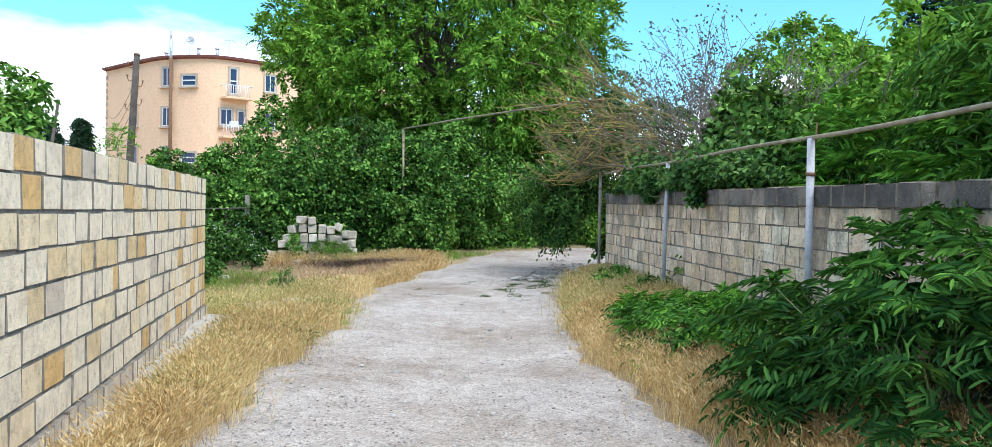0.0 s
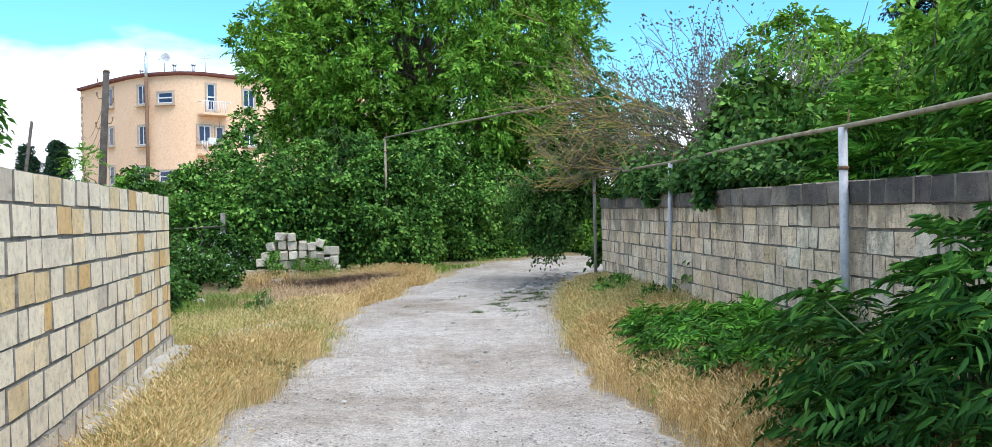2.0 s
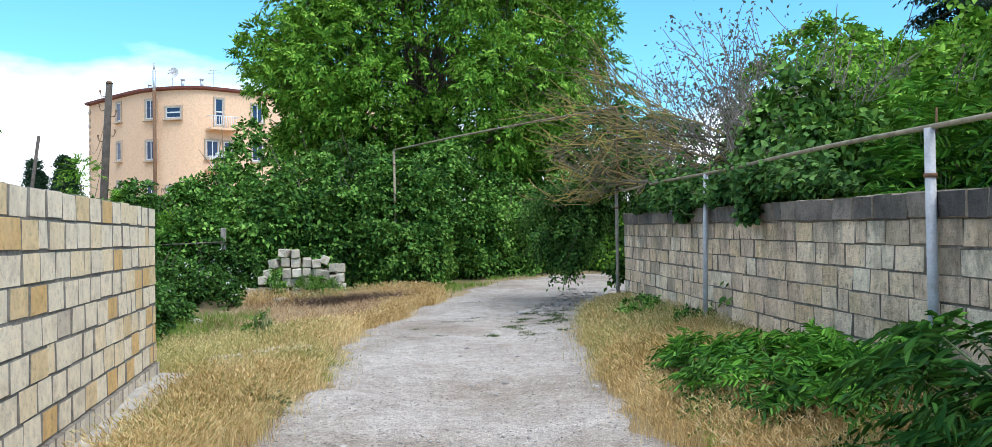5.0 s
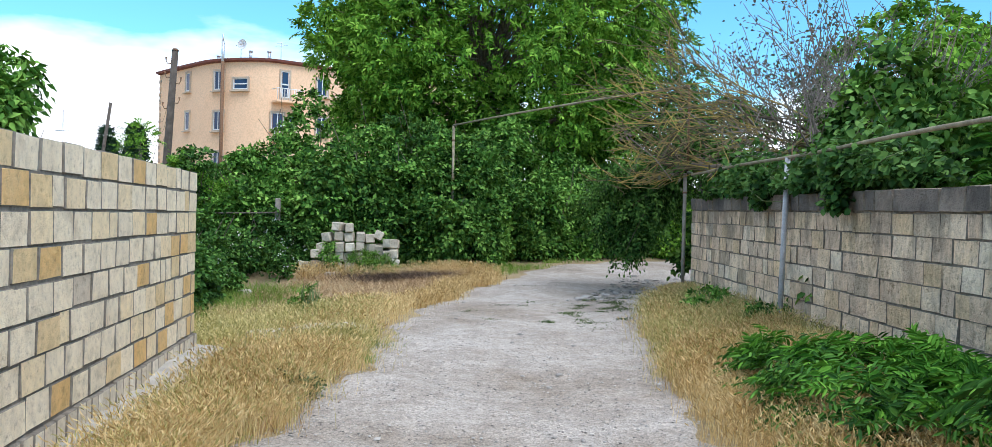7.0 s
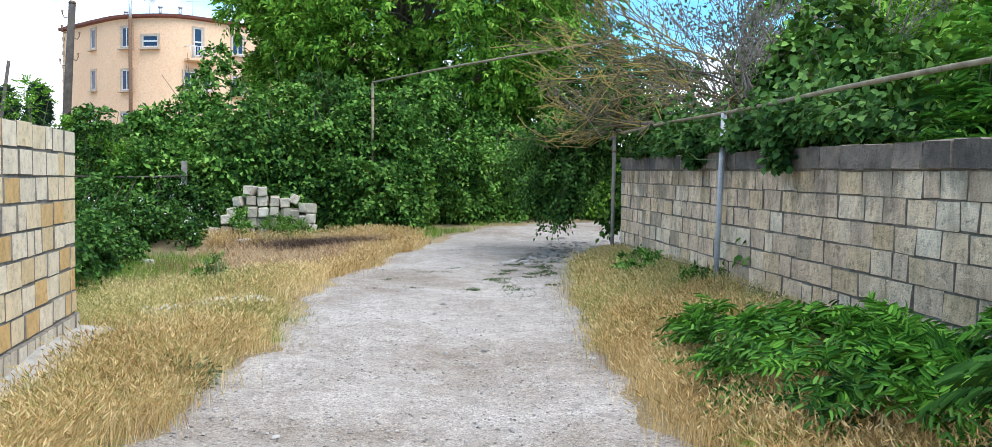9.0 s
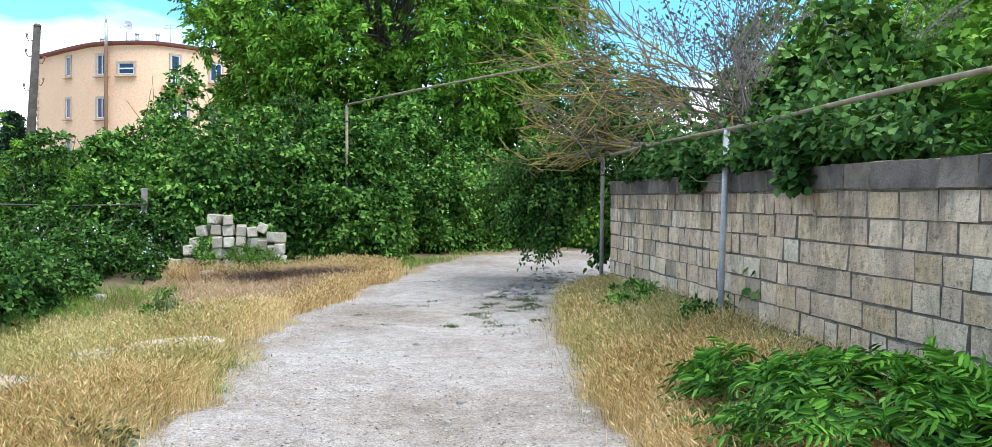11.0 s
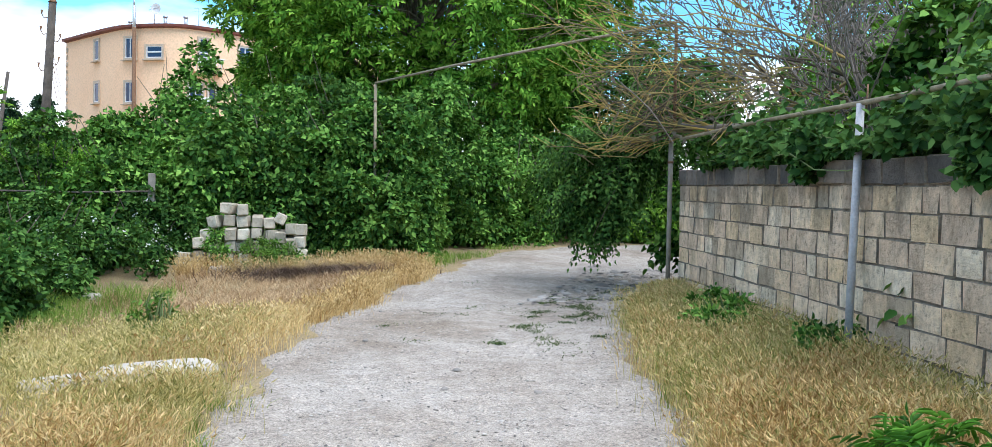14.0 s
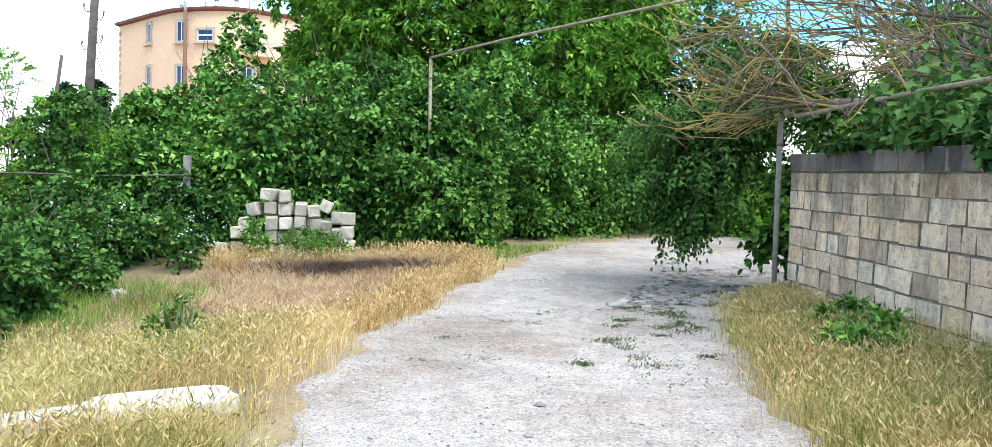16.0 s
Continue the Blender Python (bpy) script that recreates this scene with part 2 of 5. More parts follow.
M_glass = glass_material()
L_walnut = leaf_material("walnut_leaf", (0.014, 0.062, 0.005), (0.112, 0.280, 0.027), (0.31, 0.54, 0.075), 0.45, 0.18)
L_hedge = leaf_material("hedge_leaf", (0.005, 0.026, 0.005), (0.068, 0.185, 0.027), (0.26, 0.47, 0.095))
L_dark = leaf_material("dark_shrub_leaf", (0.004, 0.018, 0.005), (0.042, 0.115, 0.024), (0.14, 0.28, 0.06))
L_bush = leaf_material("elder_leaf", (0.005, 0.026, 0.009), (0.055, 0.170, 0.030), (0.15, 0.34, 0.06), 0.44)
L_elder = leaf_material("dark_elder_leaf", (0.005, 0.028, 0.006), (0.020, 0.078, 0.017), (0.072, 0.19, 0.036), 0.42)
# lighter green leaf for the upper fronds of the rosette bushes
L_upper = leaf_material("upper_elder_leaf", (0.014, 0.065, 0.008), (0.070, 0.225, 0.022), (0.17, 0.40, 0.05), 0.46, 0.12)
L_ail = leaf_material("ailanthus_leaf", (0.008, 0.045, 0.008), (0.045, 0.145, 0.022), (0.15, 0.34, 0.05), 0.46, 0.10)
L_vine = leaf_material("vine_leaf", (0.006, 0.028, 0.006), (0.050, 0.140, 0.026), (0.18, 0.34, 0.066))
L_creeper = leaf_material("creeper_leaf", (0.006, 0.026, 0.007), (0.040, 0.112, 0.025), (0.13, 0.25, 0.062))
L_conifer = leaf_material("conifer_needle", (0.006, 0.016, 0.012), (0.014, 0.032, 0.022), (0.03, 0.06, 0.035), 0.6, 0.05)
L_poplar = leaf_material("poplar_leaf", (0.006, 0.020, 0.012), (0.017, 0.045, 0.026), (0.042, 0.088, 0.048), 0.6, 0.05)
L_weed = leaf_material("verge_weed_leaf", (0.035, 0.085, 0.018), (0.08, 0.17, 0.03), (0.16, 0.28, 0.05))
L_straw = leaf_material("dry_grass", (0.27, 0.155, 0.05), (0.70, 0.51, 0.23), (0.88, 0.72, 0.40), 0.7, 0.3, (0.6, 0.42, 0.15))
L_ripe = leaf_material("half_green_grass", (0.17, 0.18, 0.05), (0.54, 0.47, 0.18), (0.84, 0.70, 0.36), 0.7, 0.3, (0.4, 0.4, 0.1))
L_green_grass = leaf_material("green_grass", (0.06, 0.13, 0.02), (0.16, 0.28, 0.045), (0.32, 0.44, 0.10), 0.6, 0.3)

M_twig = leaf_material("lichened_twig", (0.085, 0.072, 0.058), (0.22, 0.18, 0.105), (0.47, 0.35, 0.10), 0.9, 0.0)
L_grey = leaf_material("withered_leaf", (0.04, 0.07, 0.03), (0.10, 0.11, 0.07), (0.22, 0.17, 0.15), 0.7, 0.3, (0.3, 0.25, 0.2))
L_dead = leaf_material("rusty_dead_grass", (0.18, 0.10, 0.05), (0.48, 0.33, 0.18), (0.76, 0.60, 0.38), 0.8, 0.15, (0.35, 0.2, 0.1))
L_track_weed = leaf_material("track_weed", (0.035, 0.06, 0.025), (0.08, 0.12, 0.05), (0.15, 0.19, 0.09), 0.7, 0.1)
M_blossom = rough_material("white_petal", (0.62, 0.64, 0.58), (0.78, 0.79, 0.74), 9, 0.8, 0.1)
M_slab = rough_material("pale_slab", (0.44, 0.41, 0.35), (0.64, 0.60, 0.53), 5, 0.95, 0.6)
M_ash = rough_material("ash_and_char", (0.04, 0.03, 0.024), (0.20, 0.13, 0.085), 5, 0.95, 0.8)
M_pebble = leaf_material("gravel_stone", (0.26, 0.25, 0.235), (0.38, 0.365, 0.34), (0.52, 0.50, 0.47), 0.9, 0.0)
M_dark_pebble = leaf_material("dark_gravel_stone", (0.10, 0.10, 0.095), (0.19, 0.18, 0.17), (0.30, 0.28, 0.25), 0.9, 0.0)


def road_material():
    m, n, l, b = material("gravel_track")
    pos = position(n)
    big = noise_node(n, l, 0.55, 6, 0.6, pos)
    mid = noise_node(n, l, 5.0, 6, 0.7, pos)
    grit = noise_node(n, l, 90.0, 4, 0.75, pos)
    base = ramp_node(n, [(0.34, (0.35, 0.308, 0.258)), (0.48, (0.455, 0.42, 0.375)), (0.62, (0.53, 0.50, 0.458))])
    l.new(big.outputs["Fac"], base.inputs["Fac"])
    mt = ramp_node(n, [(0.30, (0.66, 0.64, 0.61)), (0.60, (1.0, 1.0, 1.0))])
    l.new(mid.outputs["Fac"], mt.inputs["Fac"])
    c = mixed(n, l, base.outputs["Color"], mt.outputs["Color"], 0.85, "MULTIPLY")
    gr = ramp_node(n, [(0.34, (0.36, 0.36, 0.37)), (0.50, (0.95, 0.95, 0.95)), (0.66, (1.32, 1.30, 1.27))])
    l.new(grit.outputs["Fac"], gr.inputs["Fac"])
    c = mixed(n, l, c, gr.outputs["Color"], 0.8, "MULTIPLY")
    v = n.new("ShaderNodeTexVoronoi")
    v.inputs["Scale"].default_value = 55.0
    l.new(pos, v.inputs["Vector"])
    chip = n.new("ShaderNodeSeparateColor")
    l.new(v.outputs["Color"], chip.inputs["Color"])
    cr = ramp_node(n, [(0.0, (0.52, 0.51, 0.50)), (0.18, (0.86, 0.86, 0.86)), (0.75, (1.0, 1.0, 1.0)), (1.0, (1.28, 1.27, 1.25))])
    l.new(chip.outputs["Red"], cr.inputs["Fac"])
    c = mixed(n, l, c, cr.outputs["Color"], 0.8, "MULTIPLY")
    l.new(c, b.inputs["Base Color"])
    b.inputs["Roughness"].default_value, b.inputs["Specular IOR Level"].default_value = 0.95, 0.15
    add = n.new("ShaderNodeMath")
    add.operation = "ADD"
    l.new(grit.outputs["Fac"], add.inputs[0])
    l.new(v.outputs["Distance"], add.inputs[1])
    bump(n, l, b, add.outputs[0], 0.6, 0.012)
    return m


def soil_material():
    m, n, l, b = material("dry_soil_and_litter")
    pos = position(n)
    big = noise_node(n, l, 0.8, 6, 0.65, pos)
    fine = noise_node(n, l, 40.0, 5, 0.7, pos)
    base = ramp_node(n, [(0.30, (0.20, 0.16, 0.09)), (0.5, (0.32, 0.25, 0.14)), (0.7, (0.42, 0.35, 0.21))])
    l.new(big.outputs["Fac"], base.inputs["Fac"])
    f = ramp_node(n, [(0.3, (0.45, 0.45, 0.42)), (0.6, (1.1, 1.08, 1.0))])
    l.new(fine.outputs["Fac"], f.inputs["Fac"])
    l.new(mixed(n, l, base.outputs["Color"], f.outputs["Color"], 0.8, "MULTIPLY"), b.inputs["Base Color"])
    b.inputs["Roughness"].default_value = 0.97
    bump(n, l, b, fine.outputs["Fac"], 0.8, 0.02)
    return m


M_road, M_soil = road_material(), soil_material()


# ---------------------------------------------------------------- mesh helpers
def mesh_from(name, verts, faces, mats, smooth=False):
    me = bpy.data.meshes.new(name)
    me.from_pydata([tuple(v) for v in verts], [], faces)
    for m in mats if isinstance(mats, (list, tuple)) else [mats]:
        me.materials.append(m)
    if smooth:
        me.polygons.foreach_set("use_smooth", [True] * len(me.polygons))
    me.update()
    return me


def mesh_arrays(name, V, F, mat, smooth=False):
    """A mesh from numpy arrays: V n x 3, F a list of face arrays (each k x 3 or k x 4)."""
    me = bpy.data.meshes.new(name)
    V = np.ascontiguousarray(V, dtype=np.float32)
    loops = np.concatenate([f.ravel() for f in F]).astype(np.int32)
    sizes = np.concatenate([np.full(len(f), f.shape[1]) for f in F]).astype(np.int32)
    starts = np.concatenate([[0], np.cumsum(sizes)[:-1]]).astype(np.int32)
    me.vertices.add(len(V))
    me.vertices.foreach_set("co", V.ravel())
    me.loops.add(len(loops))
    me.loops.foreach_set("vertex_index", loops)
    me.polygons.add(len(sizes))
    me.polygons.foreach_set("loop_start", starts)
    me.polygons.foreach_set("loop_total", sizes)
    if smooth:
        me.polygons.foreach_set("use_smooth", np.ones(len(sizes), dtype=bool))
    me.materials.append(mat)
    me.update(calc_edges=True)
    me.validate()
    return me


def child(name, me, parent, label=""):
    ob = new(name, me)
    ob.parent = parent
    return tagged(ob, label) if label else ob


def thing(name, m, label, category, group="", kind=""):
    ob = new(name)
    ob.matrix_world = m
    ob.empty_display_size = 0.1
    return tagged(ob, label, category, group, kind)


def bm_mesh(name, bm, mat):
    me = bpy.data.meshes.new(name)
    bm.to_mesh(me)
    bm.free()
    me.materials.append(mat)
    return me


def box_mesh(name, size, mat, bevel=0.0, centre=(0, 0, 0)):
    bm = bmesh.new()
    bmesh.ops.create_cube(bm, size=1)
    bmesh.ops.scale(bm, vec=size, verts=bm.verts)
    if bevel:
        bmesh.ops.bevel(bm, geom=bm.edges[:], offset=bevel, segments=1, affect="EDGES")
    bmesh.ops.translate(bm, vec=centre, verts=bm.verts)
    return bm_mesh(name, bm, mat)


def tube(points, radii, sides=8, cap=True):
    """Vertices and faces of a tube along points."""
    P = [Vector(p) for p in points]
    V, F = [], []
    for i, p in enumerate(P):
        d = (P[min(i + 1, len(P) - 1)] - P[max(i - 1, 0)]).normalized()
        a = d.orthogonal().normalized() if i == 0 else (a - d * a.dot(d)).normalized()
        b = d.cross(a)
        r = radii[i] if isinstance(radii, (list, tuple)) else radii
        for k in range(sides):
            t = 2 * math.pi * k / sides
            V.append(p + a * (r * math.cos(t)) + b * (r * math.sin(t)))
        if i:
            o = (i - 1) * sides
            F += [(o + k, o + (k + 1) % sides, o + sides + (k + 1) % sides, o + sides + k) for k in range(sides)]
    if cap:
        F += [tuple(range(sides - 1, -1, -1)), tuple(range(len(V) - sides, len(V)))]
    return V, F


def tubes_mesh(name, list_of_tubes, mat, smooth=True):
    V, F = [], []
    for v, f in list_of_tubes:
        o = len(V)
        V += v
        F += [tuple(i + o for i in q) for q in f]
    return mesh_from(name, V, F, mat, smooth)


def unit(a):
    return a / np.maximum(np.linalg.norm(a, axis=-1, keepdims=True), 1e-9)


def leaf_arrays(P, D, N, L, W, detail=False):
    """Folded leaves: foot P, direction D, upper side N, length L, width W."""
    n = len(P)
    D, N = unit(D), unit(N)
    S = unit(np.cross(D, N))
    N = np.cross(S, D)
    L, W = np.broadcast_to(L, n)[:, None], np.broadcast_to(W, n)[:, None]
    i = np.arange(n)[:, None]
    if detail == 1:
        l1, l2 = P + D * L * 0.22 + S * W * 0.44 + N * W * 0.14, P + D * L * 0.62 + S * W * 0.42 + N * W * 0.10
        r1, r2 = P + D * L * 0.22 - S * W * 0.44 + N * W * 0.14, P + D * L * 0.62 - S * W * 0.42 + N * W * 0.10
        V = np.stack([P, l1, l2, P + D * L - N * L * 0.14, r2, r1], 1)
        return V.reshape(-1, 3), [np.concatenate([i * 6 + [0, 3, 2, 1], i * 6 + [0, 5, 4, 3]])]
    if not detail:
        V = np.stack([P, P + D * L * 0.42 + S * W / 2 + N * W * 0.22, P + D * L - N * L * 0.16, P + D * L * 0.42 - S * W / 2 + N * W * 0.22], 1)
        return V.reshape(-1, 3), [np.concatenate([i * 4 + [0, 2, 1], i * 4 + [0, 3, 2]])]
    m1, m2, tip = P + D * L * 0.3 + N * L * 0.03, P + D * L * 0.66 - N * L * 0.07, P + D * L * 0.95 - N * L * 0.30
    V = np.stack([P, m1, m2, tip, m1 + S * W * 0.5 + N * W * 0.16, m2 + S * W * 0.4 + N * W * 0.12, m1 - S * W * 0.5 + N * W * 0.16, m2 - S * W * 0.4 + N * W * 0.12], 1)
    tri = np.concatenate([i * 8 + [0, 1, 4], i * 8 + [2, 3, 5], i * 8 + [0, 6, 1], i * 8 + [2, 7, 3]])
    quad = np.concatenate([i * 8 + [1, 2, 5, 4], i * 8 + [1, 6, 7, 2]])
    return V.reshape(-1, 3), [tri, quad]


def frond_arrays(rng, P, D, length, k, L, W, droop=0.3, spread=0.85, detail=False, hang=0.12, face=None, wild=1.0):
    """Compound leaves or leafy twigs: k leaflets in turn on both sides of a drooping stalk, one at the tip."""
    s = len(P)
    D = unit(D)
    up = np.array([0, 0, 1.0])
    length = np.broadcast_to(length, s)
    face = np.broadcast_to(up, (s, 3)) if face is None else unit(face)
    N = unit(face - D * (D * face).sum(1, keepdims=True) + rng.normal(0, 0.25, (s, 3)))
    S = unit(np.cross(D, N))
    Ps, Ds, Ns, Ls = [], [], [], []
    for j in range(k):
        t = 0.18 + 0.82 * (j // 2) / max((k - 1) // 2, 1)
        last = j == k - 1
        side = 0 if last else (1 if j % 2 else -1)
        foot = P + D * (length * t)[:, None] - up * (droop * length * t * t)[:, None]
        axis = unit(D - up * (2 * droop * t))
        d = axis if last else unit(axis * 0.55 + S * (side * spread) - up * hang + rng.normal(0, 0.13 * wild, (s, 3)))
        Ps.append(foot), Ds.append(d), Ns.append(unit(N + S * side * -0.15 + rng.normal(0, 0.22 * wild, (s, 3))))
        Ls.append(np.full(s, 1.0) * (1.0 - 0.25 * abs(t - 0.55)) * rng.uniform(0.8, 1.15, s))
    Ls = np.concatenate(Ls)
    return leaf_arrays(np.concatenate(Ps), np.concatenate(Ds), np.concatenate(Ns), L * Ls, W * Ls, detail)


def blade_arrays(rng, P, height, width, lean=0.35, ears=True):
    """Grass stalks, each bending over, with a small ear at its tip."""
    n = len(P)
    h = np.broadcast_to(height, n)[:, None] * rng.uniform(0.55, 1.2, (n, 1))
    az = rng.uniform(0, 2 * np.pi, n)
    d = np.stack([np.cos(az), np.sin(az), 0 * az], 1) * (rng.uniform(0.1, 1.6, (n, 1)) * lean)
    s = np.stack([-np.sin(az + 0.9), np.cos(az + 0.9), 0 * az], 1) * width
    up = np.array([0, 0, 1.0])
    mid, tip = P + up * h * 0.55 + d * h * 0.3, P + up * h * 0.92 + d * h
    V = np.stack([P - s, P + s, mid - s * 0.7, mid + s * 0.7, tip], 1)
    i = np.arange(n)[:, None]
    tri, quad = i * 5 + [2, 3, 4], i * 5 + [0, 1, 3, 2]
    V, F = V.reshape(-1, 3), [tri, quad]
    if ears:
        pick = rng.random(n) < 0.7
        ax = unit(tip - mid + d * h * 0.4)[pick]
        ev, ef = leaf_arrays(tip[pick] - ax * 0.01, ax, rng.normal(0, 1, (pick.sum(), 3)), rng.uniform(0.035, 0.070, pick.sum()), width * rng.uniform(3.6, 5.6, pick.sum()))
        F = F + [f + len(V) for f in ef]
        V = np.concatenate([V, ev])
    return V, F


def joined(parts):
    V, F, o = [], [], 0
    for v, f in parts:
        V.append(v)
        F += [a + o for a in f]
        o += len(v)
    return np.concatenate(V), F


# ---------------------------------------------------------------- ground and track
def lerp_table(table, v):
    return np.interp(v, [a for a, _ in table], [b for _, b in table])


LEFT_EDGE = [(-30, -3.0), (5.5, -3.12), (7.6, -2.88), (9.5, -2.55), (11, -2.14), (13, -1.92), (15, -1.62), (16.9, -1.02), (18.2, -0.6), (21.2, 0.65), (23, 1.4), (25, 3.2), (26, 6), (26.5, 12)]
RIGHT_EDGE = [(-30, 0.2), (6, 0.28), (8.3, 0.34), (10.3, 0.64), (10.9, 0.85), (12.2, 1.1), (13.3, 1.32), (14.5, 1.68), (16.2, 2.27), (17.3, 2.8), (18.4, 4.2), (19.2, 7), (19.6, 12)]
RISE = [(-400, 0.0), (9, 0.0), (13, 0.05), (17, 0.10), (20, 0.20), (24, 0.33), (30, 0.5), (80, 0.6), (400, 0.6)]


def right_wall_x(y):
    return 3.04 - 0.1 * (16.64 - y)


def ground_z(x, y):
    """Height of the ground: rising slowly ahead, a bank along the old wall, a hollow beyond the new one."""
    x, y = np.asarray(x, float), np.asarray(y, float)
    z = lerp_table(RISE, y)
    le, re = lerp_table(LEFT_EDGE, y), lerp_table(RIGHT_EDGE, y)
    bank = np.clip((x - re) / 1.3, 0, 1) * 0.24 * np.clip((18.2 - y) / 1.5, 0, 1)
    hollow = -np.clip((le - 0.9 - x) / 1.6, 0, 1) * 0.20 * np.clip((y - 11.5) / 2, 0, 1) * np.clip((21.6 - y) / 3, 0, 1)
    crown = -0.04 * np.clip(1 - np.abs(x - (le + re) / 2) / 1.6, 0, 1) * np.clip((25 - y) / 5, 0, 1)
    near = np.clip((60 - np.abs(x)) / 40, 0, 1) * np.clip((60 - np.abs(y)) / 30, 0, 1)
    wave = 0.025 * np.sin(x * 2.3 + y * 0.9) * np.sin(y * 1.7 - x * 0.6) + 0.012 * np.sin(5.1 * x) * np.sin(4.3 * y + 1)
    return z + (bank + hollow + crown + wave) * near


def axis_steps(lo, hi, fine_lo, fine_hi, step):
    a = list(np.arange(fine_lo, fine_hi, step))
    v, d = fine_hi, step
    while v < hi:
        a.append(v)
        d *= 1.35
        v += d
    a.append(hi)
    v, d = fine_lo, step
    while v > lo:
        d *= 1.35
        v -= d
        a.append(max(v, lo))
    return np.array(sorted(set(np.round(a, 4))))


def grid_mesh(name, X, Y, Z, mat):
    ny, nx = X.shape
    i = (np.arange(ny - 1)[:, None] * nx + np.arange(nx - 1)).ravel()
    return mesh_arrays(name, np.stack([X, Y, Z], -1).reshape(-1, 3), [np.stack([i, i + 1, i + nx + 1, i + nx], 1)], mat, True)


gx, gy = np.meshgrid(axis_steps(-700, 700, -9, 9, 0.25), axis_steps(-700, 900, -6, 30, 0.25))
ground = tagged(new("ground", grid_mesh("ground", gx, gy, ground_z(gx, gy), M_soil)), "dry brown soil with straw litter beside the track", "ground", kind="structure")

# the track: a gravel strip with ragged edges, that bends away round the end of the old wall
def track_z(x, y):
    n = np.array([noise.noise((a * 1.6, b * 1.6, 0)) + 0.5 * noise.noise((a * 5, b * 5, 3)) for a, b in zip(np.ravel(x), np.ravel(y))]).reshape(np.shape(x))
    return ground_z(x, y) + 0.014 + 0.011 * n


ty = np.arange(-12, 26.4, 0.12)
tl = lerp_table(LEFT_EDGE, ty) + 0.10 * np.sin(ty * 3.1) + 0.06 * np.sin(ty * 7.7)
tr = lerp_table(RIGHT_EDGE, np.minimum(ty, 19.6)) + 0.08 * np.sin(ty * 2.7 + 1) + 0.05 * np.sin(ty * 8.3)
tr = np.where(ty > 19.5, 14.0, tr)
us = np.linspace(0, 1, 41)
TX = tl[:, None] + (tr - tl)[:, None] * us
TY = np.repeat(ty[:, None], 41, 1)
TZ = track_z(TX, TY)
TZ[:, 0] -= 0.05
TZ[:, -1] -= 0.05
road = tagged(new("road", grid_mesh("road", TX, TY, TZ, M_road)), "pale dusty gravel track with loose stones", "track", kind="structure")


# ---------------------------------------------------------------- block walls
def block_variants(name, mat, count, rng, rough, chamfer=0.024, edge=None):
    """Unit blocks with chipped, chamfered edges, to be scaled to size."""
    out = []
    for _ in range(count):
        bm = bmesh.new()
        bmesh.ops.create_cube(bm, size=1)
        bmesh.ops.bevel(bm, geom=bm.edges[:], offset=chamfer, segments=1, affect="EDGES")
        for v in bm.verts:
            v.co += Vector(rng.uniform(-rough, rough, 3) * np.array([0.12, 0.5, 0.28]))
        bm.normal_update()
        sides = [abs(f.normal.y) < 0.9 for f in bm.faces]
        me = bm_mesh(name, bm, mat)
        if edge:                                  # mortar smeared over the joint faces and arrises
            me.materials.append(edge)
            me.polygons.foreach_set("material_index", [int(s) for s in sides])
        out.append(me)
    return out


def fill_row(rng, total, sizes, weights):
    """Block lengths that fill a course."""
    out, left = [], total
    while left > 0:
        w = float(rng.choice(sizes, p=weights)) * rng.uniform(0.94, 1.06)
        if left - w < 0.1:
            w = left
        out.append(w)
        left -= w
    return out


